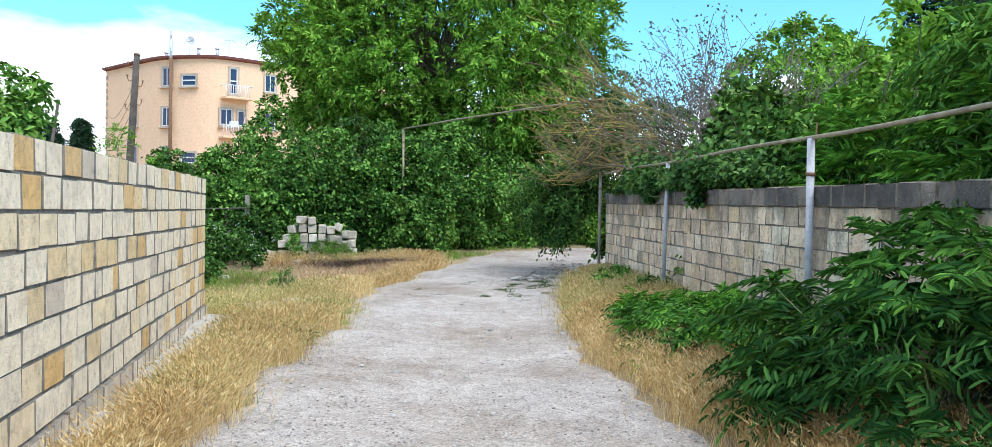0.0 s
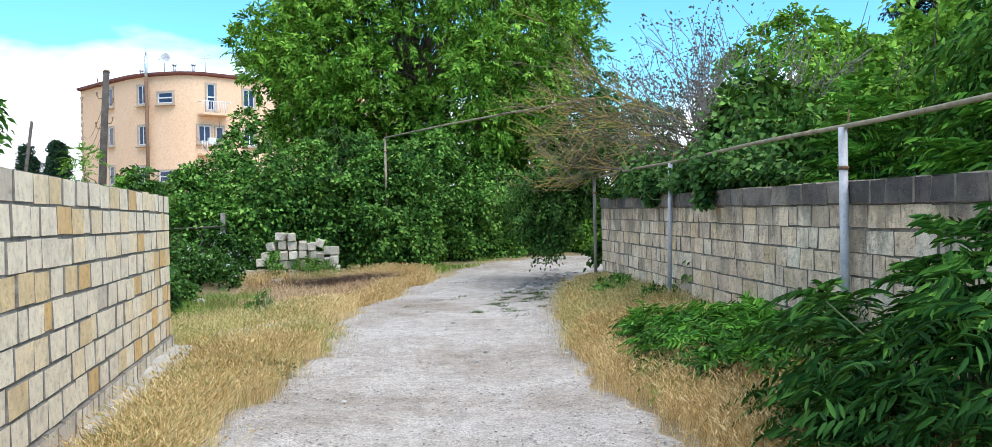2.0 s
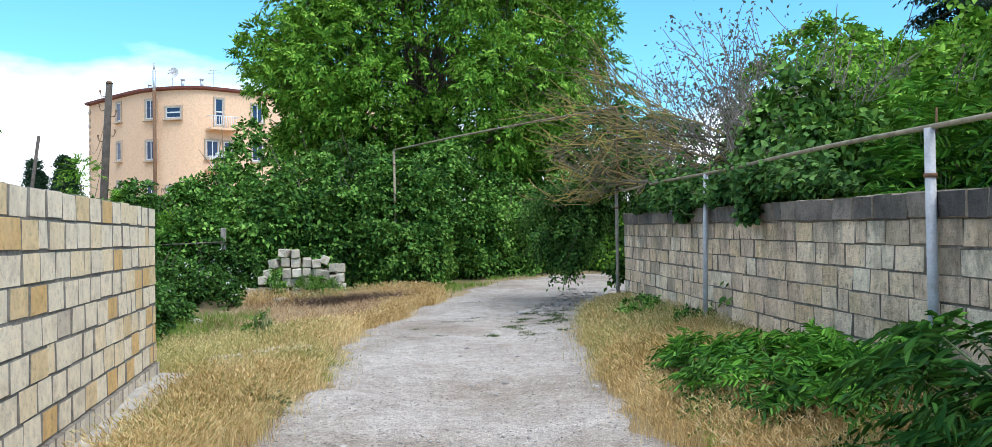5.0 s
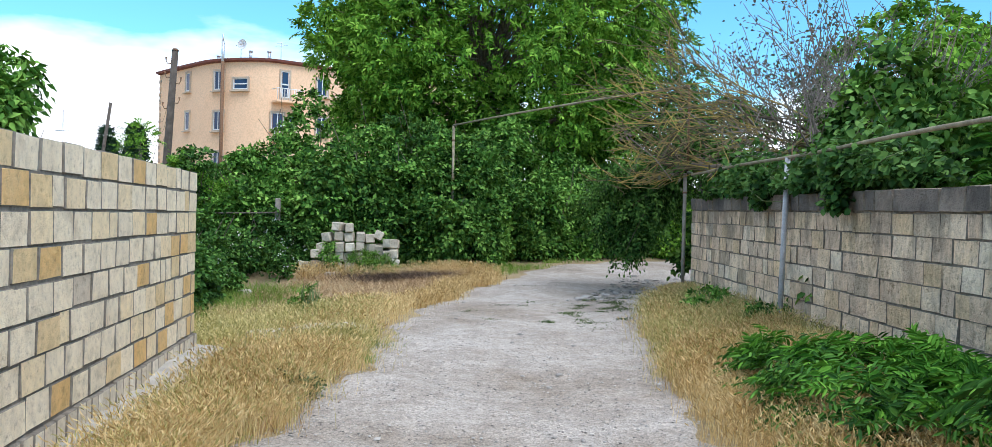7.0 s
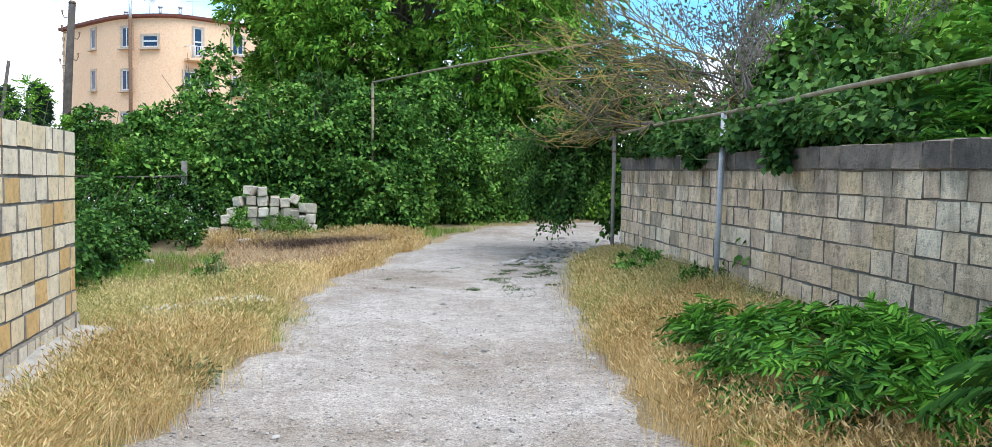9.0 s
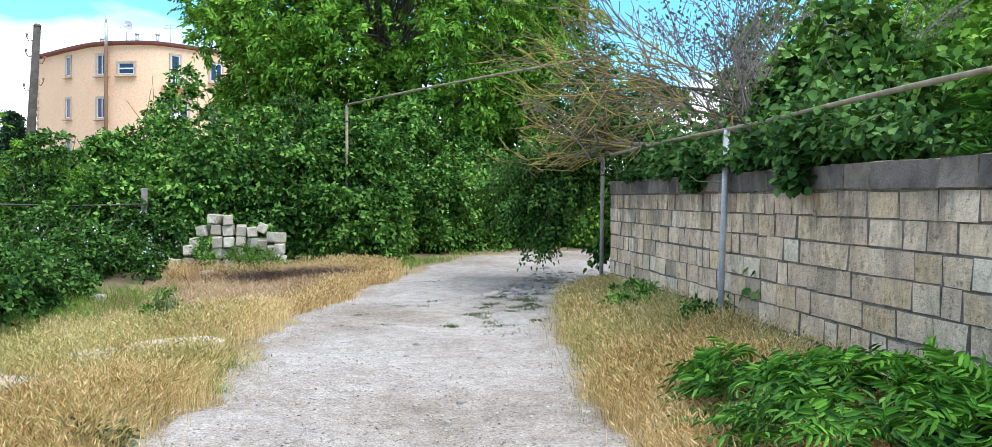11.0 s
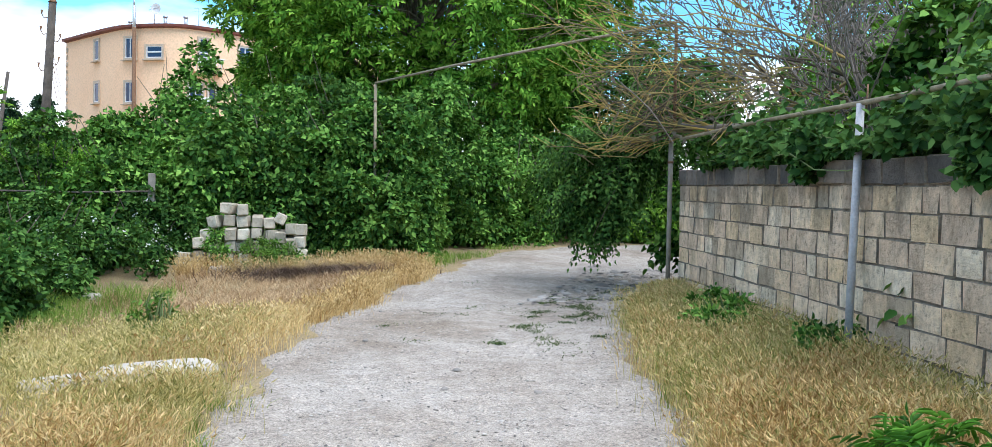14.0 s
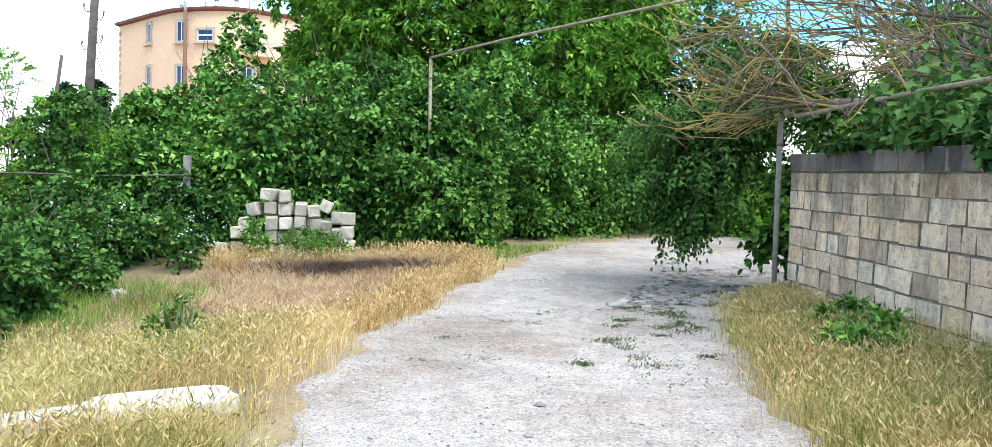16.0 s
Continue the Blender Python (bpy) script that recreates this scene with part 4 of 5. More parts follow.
# ---- growth over and behind the old wall
tree("ailanthus_tree", "young tree with long feathery compound leaves behind the wall", (5.1, 7.5, 0.1), (5.05, 7.5, 1.7), (5.0, 7.4, 2.6), (1.0, 1.8, 0.85), 30, 0.45, 34, (0.66, 15, 0.17, 0.045), L_ail, 303, 0.06, M_bark, -0.8, 0.5)
tree("ailanthus_tree", "young tree with long feathery compound leaves behind the wall", (4.9, 5.4, 0.1), (4.8, 5.4, 1.8), (4.6, 5.6, 3.0), (1.2, 1.6, 1.0), 26, 0.45, 30, (0.66, 15, 0.17, 0.045), L_ail, 304, 0.06, M_bark, -0.8, 0.5)
for i, (x, y, rx, ry, rz) in enumerate([(3.9, 11.4, 1.0, 1.1, 2.9), (4.4, 13.2, 1.1, 1.1, 2.9), (5.6, 11.0, 1.2, 1.5, 3.4), (6.2, 14.0, 1.3, 1.4, 3.7), (5.6, 16.4, 1.2, 1.2, 2.9), (4.5, 16.3, 0.9, 0.9, 2.2), (4.35, 17.4, 0.8, 0.8, 2.5), (7.2, 12.0, 1.5, 1.8, 3.6)]):
    shrub("garden_shrub", "dense green shrub growing behind the old wall", (x, y), (rx, ry, rz), 1900, (0.22, 5, 0.115, 0.08), L_walnut if i in (2, 3, 5) else (L_vine, L_hedge, L_ail)[i % 3], 310 + i, 0.35, 7, 1, group="shrubs behind the old wall")

for i, (x, y, rx, ry, rz) in enumerate([(3.75, 9.5, 0.95, 1.1, 2.55), (3.5, 6.9, 0.85, 1.5, 2.5), (3.25, 4.2, 0.85, 1.5, 2.5)]):
    rosette_shrub("ailanthus_shrub", "young shrub with long arching compound leaves behind the wall", (x, y), (rx, ry, rz), 150, L_ail, 340 + i, 8, (0.50, 13, 0.15, 0.036), 0.42)
tree("ailanthus_tree", "young tree leaning over the wall with long compound leaves", (2.75, 3.9, 0.1), (2.55, 4.0, 2.2), (2.25, 3.8, 3.15), (0.5, 0.5, 0.55), 13, 0.32, 16, (0.50, 13, 0.16, 0.045), L_ail, 305, 0.035, M_bark, -0.8, 0.5)


def vine():
    """Creeper lying along the wall top and hanging over its face in tufts."""
    rng = np.random.default_rng(330)
    t = thing("wall_vine", pose(0, 0, 0), "broad-leaved green vine spilling over the old wall", "vine")
    n = 7500
    y = rng.uniform(9.6, 15.6, n)
    z = 1.86 + np.abs(rng.normal(0, 0.26, n)) * (0.6 + 0.5 * np.sin(y * 1.9)) * np.clip((15.9 - y) / 1.5, 0.25, 1)
    x = right_wall_x(y) + rng.uniform(-0.12, 0.75, n)
    parts = [np.column_stack([x, y, z])]
    for cy, m, low in ((12.75, 380, 1.66), (10.45, 460, 1.60), (11.4, 120, 1.82), (13.9, 90, 1.78)):
        hz = rng.uniform(low, 2.12, m)
        hy = cy + rng.normal(0, 0.16, m) * (0.5 + (hz - low))
        parts.append(np.column_stack([right_wall_x(hy) - rng.uniform(0.03, 0.2, m), hy, hz]))
    P = np.concatenate(parts)
    D = unit(rng.normal(0, 0.6, P.shape) + np.array([-0.7, -0.2, -0.25]))
    N = unit(rng.normal(0, 0.35, P.shape) + np.array([-0.55, -0.25, 0.8]))
    V, F = leaf_arrays(P, D, N, rng.uniform(0.06, 0.10, len(P)), rng.uniform(0.055, 0.095, len(P)), 1)
    child("foliage", mesh_arrays("foliage", V, F, L_creeper), t)
    tubes = []
    for _ in range(16):
        a = rng.uniform(9.8, 15.0)
        tubes.append(limb(rng, (right_wall_x(a) + 0.25, a, 1.88), (right_wall_x(a) - 0.12, a + rng.normal(0, 0.6), rng.uniform(1.75, 2.35)), 0.009, 0.004, 0.1, 5, 4))
    tagged(child("branchwork", tubes_mesh("branchwork", tubes, M_stem), t), kind="stuff")


vine()


def bare_tree():
    """Thin half-dead tree behind the wall, with sparse small leaves."""
    rng = np.random.default_rng(341)
    t = thing("half_dead_tree", pose(4.6, 14.9, 0.1), "half-dead tree with bare grey twigs and few leaves", "tree")
    out = []
    for j in range(11):
        az = rng.uniform(0, 6.28)
        grow(rng, (rng.normal(0, 0.2), rng.normal(0, 0.2), 0.2), (math.cos(az) * 0.33, math.sin(az) * 0.33, 1.0), 2.3, 0.032, 3, out, 0.40, 4, 0.02)
    tagged(child("branchwork", tubes_mesh("branchwork", [o[0] for i, o in enumerate(out) if o[1][2] > 2.0 or i % 85 == 0], M_grey_twig), t), kind="stuff")
    tips = np.array([o[1] for o in out if o[1][2] > 1.8])
    pick = tips[rng.random(len(tips)) < 0.8]
    P = np.repeat(pick, 5, 0) + rng.normal(0, 0.10, (len(pick) * 5, 3))
    V, F = leaf_arrays(P, rng.normal(0, 1, P.shape), rng.normal(0, 1, P.shape), rng.uniform(0.05, 0.09, len(P)), rng.uniform(0.03, 0.05, len(P)))
    child("foliage", mesh_arrays("foliage", V, F, L_grey), t)


bare_tree()


def fallen_boughs():
    """Dead lichen-covered crown leaning out over the wall end."""
    rng = np.random.default_rng(351)
    t = thing("dead_leaning_tree", pose(5.3, 14.2, 0.1), "dead tree leaning over the wall with yellow lichened twigs", "tree")
    at = np.array([5.3, 14.2, 0.1])
    W = lambda *p: np.array(p) - at
    trunk = [limb(rng, (0, 0, -0.1), W(4.3, 14.9, 2.15), 0.075, 0.055, 0.03, 6, 8), limb(rng, W(4.3, 14.9, 2.15), W(3.0, 16.6, 2.42), 0.055, 0.03, 0.03, 7, 7), limb(rng, W(4.3, 14.9, 2.15), W(3.5, 15.9, 3.3), 0.05, 0.02, 0.05, 6, 6), limb(rng, W(4.7, 14.6, 1.6), W(3.9, 14.4, 3.2), 0.04, 0.02, 0.05, 6, 6)]
    child("trunk", tubes_mesh("trunk", trunk, M_grey_twig), t)
    out = []
    a, b = W(4.3, 14.9, 2.15), W(2.9, 16.7, 2.42)
    for j in range(10):
        s = rng.uniform(0.6, 1.0)
        grow(rng, a + (b - a) * s, (-0.65 + rng.normal(0, 0.35), 0.5 + rng.normal(0, 0.4), 0.24 + rng.normal(0, 0.18)), rng.uniform(0.8, 1.3), 0.018, 3, out, 0.33, 3, 0.0)
    e = W(3.9, 14.4, 3.0)
    for j in range(11):
        s = rng.uniform(0.3, 1.0)
        grow(rng, a + (e - a) * s, (-0.7 + rng.normal(0, 0.45), 0.35 + rng.normal(0, 0.5), 0.30 + rng.normal(0, 0.28)), rng.uniform(1.1, 1.9), 0.018, 3, out, 0.34, 3, 0.0)
    c = W(3.5, 15.9, 3.2)
    for j in range(7):
        s = rng.uniform(0.3, 1.0)
        grow(rng, a + (c - a) * s, (-0.8 + rng.normal(0, 0.35), 0.4 + rng.normal(0, 0.4), 0.30 + rng.normal(0, 0.25)), rng.uniform(0.9, 1.5), 0.017, 3, out, 0.36, 3, 0.0)
    tagged(child("branchwork", tubes_mesh("branchwork", [o[0] for o in out if o[1][2] > 1.92], M_twig), t), kind="stuff")


fallen_boughs()


def drooping_tree():
    """Small-leaved tree behind the wall end, one bough hanging low over the track."""
    rng = np.random.default_rng(361)
    at = np.array([4.9, 18.0, 0.15])
    t = thing("drooping_elm", pose(*at), "dark small-leaved tree with a bough hanging over the track", "tree")
    tubes = [limb(rng, (0, 0, -0.1), np.array([4.4, 18.2, 2.6]) - at, 0.08, 0.05, 0.05, 6, 8)]
    P, D = [], []
    for j in range(44):
        end = np.array([rng.uniform(1.6, 2.95), rng.uniform(17.7, 19.4), rng.uniform(0.95, 2.3)])
        if j < 4:
            end = np.array([2.35 + rng.normal(0, 0.2), 18.05 + rng.normal(0, 0.15), rng.uniform(0.74, 1.05)])
        if j > 35:
            end = np.array([rng.uniform(2.6, 4.4), rng.uniform(17.6, 19.6), rng.uniform(2.3, 3.0)])
        mid = np.array([(4.4 + end[0]) / 2, (18.2 + end[1]) / 2, max(end[2] + 0.45, 2.55)])
        v1, f1 = limb(rng, np.array([4.4, 18.2, 2.6]) - at, mid - at, 0.02, 0.011, 0.06, 5, 4)
        v2, f2 = limb(rng, mid - at, end - at, 0.011, 0.004, 0.06, 5, 4)
        child("bough", tubes_mesh("bough", [(v1, f1), (v2, f2)], M_bark), t)
        for s in np.linspace(0.2, 1, 26):
            q = mid + (end - mid) * s
            for _ in range(3):
                P.append(q + rng.normal(0, 0.10, 3))
                D.append((end - mid) * 0.4 + rng.normal(0, 0.6, 3) + np.array([0, 0, -0.3]))
    child("trunk", tubes_mesh("trunk", tubes, M_bark), t)
    V, F = frond_arrays(rng, np.array(P) - at, np.array(D), 0.22, 7, 0.085, 0.046, 0.4, 0.8)
    child("crown", mesh_arrays("crown", V, F, L_dark), t)


drooping_tree()

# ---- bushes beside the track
rosette_shrub("elder_bush", "large bush with long arching dark green leaves", (1.45, 4.8), (1.10, 1.55, 1.20), 150, L_elder, 301, 8, (0.36, 11, 0.125, 0.028), 0.55, young=L_ail, upper_above=0.80)
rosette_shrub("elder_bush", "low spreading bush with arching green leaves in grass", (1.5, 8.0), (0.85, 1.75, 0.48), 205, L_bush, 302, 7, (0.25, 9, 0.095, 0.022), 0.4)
rosette_shrub("elder_sprout", "single tall leafy sprout at the wall foot", (1.85, 7.15), (0.14, 0.16, 0.85), 4, L_bush, 305, 8, (0.38, 15, 0.12, 0.022))
rosette_shrub("elder_sprout", "small bright green sprout in the dry grass", (0.72, 7.4), (0.16, 0.2, 0.2), 5, L_walnut, 306, 7, (0.22, 9, 0.1, 0.024))


# ---- grass and weeds
def le_f(y):
    return lerp_table(LEFT_EDGE, y) + 0.09 * np.sin(2.3 * y) + 0.07 * np.sin(5.9 * y + 1)


def re_f(y):
    return lerp_table(RIGHT_EDGE, y) + 0.07 * np.sin(2.7 * y + 2) + 0.06 * np.sin(6.3 * y)


def tufted(rng, n, y0, y1, lo, hi, spread=0.10, per=22, power=1.0):
    """Grass feet in tufts between two edges given as functions of y."""
    m = max(n // per, 1)
    y = rng.uniform(y0, y1, m)
    a, b = lo(y), hi(y)
    x = a + (b - a) * rng.random(m) ** power
    s = spread * rng.uniform(0.5, 1.5, m)
    x = np.repeat(x, per) + rng.normal(0, 1, m * per) * np.repeat(s, per)
    y = np.repeat(y, per) + rng.normal(0, 1, m * per) * np.repeat(s, per)
    return np.column_stack([x, y])


def verge(name, label, seed, layers, mat, clear=None, lift=-0.015):
    """One stand of grass: layers of (points, height, half width, lean, ears)."""
    rng = np.random.default_rng(seed)
    parts = []
    for args, height, width, lean, ears in layers:
        P = tufted(rng, *args)
        if clear:
            P = P[clear(P[:, 0], P[:, 1])]
        P = np.column_stack([P, ground_z(P[:, 0], P[:, 1]) + lift])
        parts.append(blade_arrays(rng, P, height, width, lean, ears))
    V, F = joined(parts)
    return tagged(new(name, mesh_arrays(name, V, F, mat)), label, "grass", kind="stuff")


def burnt(x, y):
    return ((x + 1.75) / 0.95) ** 2 + ((y - 20.15) / 0.26) ** 2 < 1


def off_things(x, y):
    slab = (np.abs(x + 2.65) < 0.55) & (np.abs(y - 12.82 - (x + 2.7) * 0.5) < 0.38)
    pile = (np.abs(x + 2.6) < 1.0) & (np.abs(y - 21.4) < 0.35)
    wall = (x < -3.62) & (y < 12.0)
    return ~slab & ~pile & ~wall & ~burnt(x, y)


verge("golden_grass", "ripe golden wild barley along the track edge", 401, [
    ((27000, 2.5, 11.2, lambda y: np.maximum(le_f(y) - 1.0, -3.45), lambda y: le_f(y) - 0.05, 0.11, 22, 0.8), 0.26, 0.0019, 0.45, True),
    ((7000, 15.5, 20.2, lambda y: le_f(y) - 0.5, lambda y: le_f(y) + 0.0, 0.10, 22, 0.6), 0.17, 0.0030, 0.40, True),
    ((5000, 20.3, 21.3, lambda y: le_f(y) - 4.2, lambda y: le_f(y) - 0.2, 0.10, 22, 1.0), 0.26, 0.0032, 0.42, True),
    ((2600, 12, 15.8, lambda y: le_f(y) - 1.2, lambda y: le_f(y) - 0.12, 0.11, 22, 0.6), 0.22, 0.0030, 0.45, True)], L_straw, off_things)
verge("golden_grass", "ripe golden wild barley below the old wall", 403, [
    ((39000, 3.5, 11.6, lambda y: re_f(y) + 0.08, lambda y: np.minimum(re_f(y) + 1.3, right_wall_x(y) - 0.05), 0.10, 22, 1.1), 0.26, 0.0019, 0.42, True),
    ((3500, 12, 16.6, lambda y: re_f(y) + 0.0, lambda y: right_wall_x(y) - 0.05, 0.10, 22, 1.0), 0.26, 0.0030, 0.40, True)], L_straw)
verge("half_green_grass", "half-green wild grass in the clearing", 402, [
    ((14000, 11.8, 15.9, lambda y: le_f(y) - 3.2, lambda y: le_f(y) - 0.3, 0.13, 22, 1.0), 0.19, 0.0024, 0.45, True),
    ((11000, 6.0, 12.6, lambda y: np.maximum(le_f(y) - 1.0, -3.4), lambda y: le_f(y) - 0.05, 0.12, 30, 1.0), 0.25, 0.0019, 0.4, True),
    ((21000, 9.8, 16.7, lambda y: re_f(y) + 0.02, lambda y: right_wall_x(y) - 0.03, 0.12, 22, 0.9), 0.25, 0.0023, 0.4, True)], L_ripe, off_things)
verge("green_grass", "fresh green grass in the hollow and below the hedge", 404, [
    ((8000, 12.2, 19.0, lambda y: le_f(y) - 4.4, lambda y: le_f(y) - 2.9, 0.14, 22, 1.2), 0.26, 0.0036, 0.45, False),
    ((1200, 21.4, 22.6, lambda y: le_f(y) - 1.6, lambda y: le_f(y) - 0.1, 0.12, 22, 1.0), 0.2, 0.004, 0.45, False),
    ((6500, 11.5, 17.0, lambda y: re_f(y) + 0.05, lambda y: right_wall_x(y) - 0.02, 0.1, 22, 0.8), 0.24, 0.003, 0.45, False),
    ((500, 22.2, 25.0, lambda y: le_f(y) - 0.5, lambda y: le_f(y) + 0.2, 0.12, 22, 1.0), 0.14, 0.004, 0.5, False),
    ((1300, 5.0, 12.0, lambda y: le_f(y) - 0.45, lambda y: le_f(y) + 0.05, 0.07, 60, 1.0), 0.13, 0.003, 0.7, False),
    ((900, 17.4, 19.4, lambda y: re_f(y) - 0.9, lambda y: re_f(y) - 0.1, 0.2, 60, 1.0), 0.07, 0.004, 0.6, False)], L_green_grass, off_things)
verge("brown_dead_grass", "flattened rust-brown dead grass round a burnt patch", 405, [
    ((19000, 15.7, 21.1, lambda y: le_f(y) - 3.9, lambda y: le_f(y) - 0.35, 0.17, 22, 1.0), 0.15, 0.004, 1.5, False),
    ((5200, 3.6, 10.5, lambda y: le_f(y) - 0.75, lambda y: le_f(y) - 0.05, 0.11, 60, 1.0), 0.20, 0.003, 1.4, False)], L_dead, lambda x, y: ~burnt(x, y) | (np.sin(37 * x) * np.sin(41 * y) > 0.12))
# low green mats on the trodden track
verge("track_weeds", "low dark green weeds creeping over the gravel", 406, [
    ((3400, 14.0, 19.0, lambda y: re_f(y) - 1.45, lambda y: re_f(y) - 0.25, 0.06, 70, 1.0), 0.022, 0.006, 1.5, False),
    ((450, 12.5, 20.0, lambda y: le_f(y) + 0.4, lambda y: re_f(y) - 0.4, 0.09, 30, 1.0), 0.018, 0.005, 1.6, False)], L_track_weed, None, 0.022)


def weed(foot, r, h, seed, mat, label, count=260):
    shrub("weed_clump", label, foot, (r, r, h), count, (0.13, 5, 0.07, 0.032), mat, seed, 0.2, 12, 2, "weed")


weed((-3.05, 15.45), 0.20, 0.36, 421, L_weed, "dark green thistly weed in the dry clearing", 95)
weed((2.30, 13.7), 0.42, 0.33, 422, L_hedge, "leafy green weed clump at the wall foot", 380)
weed((2.55, 14.5), 0.25, 0.24, 423, L_hedge, "leafy green weed clump at the wall foot")
weed((2.40, 12.1), 0.26, 0.24, 424, L_vine, "leafy green weed clump round the pipe post", 200)
weed((-2.5, 21.0), 0.27, 0.55, 426, L_weed, "green weeds growing over the stone pile", 230)
weed((-3.2, 21.0), 0.20, 0.55, 427, L_hedge, "green weeds growing over the stone pile", 150)
weed((-2.05, 21.05), 0.22, 0.4, 428, L_weed, "green weeds growing over the stone pile")
weed((-2.62, 9.6), 0.13, 0.09, 429, L_track_weed, "small grey-green weed at the track edge", 70)

# ---- loose stones
pile_rng = np.random.default_rng(431)
pile_variants = block_variants("stone_block", M_pile_stone, 6, pile_rng, 0.16, 0.08)
PILE = [(-3.0, 1.19), (-2.74, 1.17), (-3.24, 0.96), (-2.99, 0.98), (-2.72, 0.97), (-2.46, 0.98), (-2.24, 0.95), (-2.02, 1.02), (-1.83, 0.85), (-1.66, 0.84), (-3.36, 0.74), (-2.95, 0.76), (-2.7, 0.75), (-2.46, 0.77), (-2.24, 0.74), (-2.02, 0.73), (-1.66, 0.64), (-1.85, 0.62), (-3.5, 0.6), (-3.25, 0.55), (-2.95, 0.56), (-2.7, 0.55), (-2.45, 0.56), (-2.2, 0.54), (-1.64, 0.44), (-1.86, 0.42), (-3.5, 0.38), (-3.25, 0.35), (-3.0, 0.36), (-2.72, 0.35), (-2.46, 0.35), (-2.2, 0.34), (-2.0, 0.5), (-3.75, 0.34)]
for i, (x, z) in enumerate(PILE):
    x = float(np.interp(x, (-3.75, -3.0, -2.02, -1.86, -1.64), (-3.74, -3.05, -2.20, -2.03, -1.85)))
    ob = new("stone_block", pile_variants[i % 6])
    tilt = 0.45 if i == 7 else pile_rng.normal(0, 0.09)
    ob.location = (x, 21.42 + pile_rng.normal(0, 0.03) + (0.05 if z > 0.9 else 0), z - 0.0)
    ob.rotation_euler = (pile_rng.normal(0, 0.04), tilt, pile_rng.normal(0, 0.14))
    ob.scale = (pile_rng.uniform(0.17, 0.195), 0.37, pile_rng.uniform(0.185, 0.205))
    tagged(ob, "loose pale limestone block stacked in a weedy pile", "stone block", "stone pile by the hedge")
for x, z in ((-3.75, 0.16), (-3.5, 0.18), (-3.25, 0.15), (-3.0, 0.16), (-2.72, 0.15), (-2.46, 0.15), (-2.2, 0.14), (-2.0, 0.25)):
    ob = new("stone_block", pile_variants[int(abs(x) * 10) % 6])
    ob.location, ob.scale = (x, 21.45, z), (0.24, 0.39, 0.22)
    tagged(ob, "loose pale limestone block stacked in a weedy pile", "stone block", "stone pile by the hedge")


def boulder(name, label, at, size, mat, seed, turn=0.0, lump=0.09):
    bm = bmesh.new()
    bmesh.ops.create_icosphere(bm, subdivisions=4, radius=1.0)
    off = Vector((seed * 1.7, seed * 0.6, 0))
    for v in bm.verts:
        c = v.co.copy()
        c = Vector([math.copysign(abs(k) ** 0.42, k) for k in c])
        n = noise.noise(c * 1.3 + off) * 1.0 + 0.4 * noise.noise(c * 3.7 + off)
        v.co = c * (1 + lump * n)
    bmesh.ops.scale(bm, vec=size, verts=bm.verts)
    ob = new(name, bm_mesh(name, bm, mat))
    ob.data.polygons.foreach_set("use_smooth", [True] * len(ob.data.polygons))
    ob.matrix_world = pose(at[0], at[1], float(ground_z(at[0], at[1])) + at[2], 0, 0, turn)
    return tagged(ob, label, "rock")


boulder("stone_slab", "pale flat limestone slab half sunk in dry grass", (-2.60, 12.96, 0.035), (0.42, 0.22, 0.06), M_slab, 1, 24)
boulder("stone_slab", "pale flat limestone slab half sunk in dry grass", (-3.2, 12.72, 0.02), (0.30, 0.13, 0.07), M_slab, 2, 30)
boulder("stone_slab", "pale flat limestone slab half sunk in dry grass", (-2.72, 14.75, -0.02), (0.24, 0.14, 0.05), M_slab, 3, 20)
boulder("rock", "small pale rock lying in the green hollow", (-4.5, 18.55, 0.04), (0.13, 0.1, 0.09), M_slab, 4, 10)
boulder("rock", "small pale rock lying in the dead grass", (-3.1, 20.6, 0.04), (0.16, 0.1, 0.07), M_slab, 5, 50)

# burnt patch of ash and charred twigs
ar = np.random.default_rng(441)
av, af = [(0, 0, 0.03)], []
for ring in range(1, 6):
    for k in range(40):
        t = 2 * math.pi * k / 40
        r = ring / 5 * (1 + 0.16 * math.sin(3 * t + 1) + 0.10 * math.sin(7 * t))
        x, y = 0.95 * r * math.cos(t), 0.26 * r * math.sin(t)
        av.append((x, y, float(ground_z(x - 1.75, y + 20.15)) - float(ground_z(-1.75, 20.15)) + 0.03 - 0.035 * (ring == 5) + ar.normal(0, 0.006)))
        a, b = 1 + (ring - 1) * 40 + k, 1 + (ring - 1) * 40 + (k + 1) % 40
        af.append((0, a, b) if ring == 1 else (a - 40, a, b, b - 40))
ash = tagged(new("burnt_patch", mesh_from("burnt_patch", av, af, M_ash, True)), "black ash patch in the dead grass", "ash patch", kind="structure")
ash.location = (-1.75, 20.15, float(ground_z(-1.75, 20.15)))
n = 1500
P = np.column_stack([ar.normal(-1.75, 0.6, n), ar.normal(20.1, 0.2, n), np.zeros(n)])
P[:, 2] = ground_z(P[:, 0], P[:, 1]) + 0.04
V, F = blade_arrays(ar, P, 0.20, 0.006, 2.2, False)
tagged(new("charred_twigs", mesh_arrays("charred_twigs", V, F, M_ash)), "charred dark twigs lying over the ash", "twigs", kind="stuff")


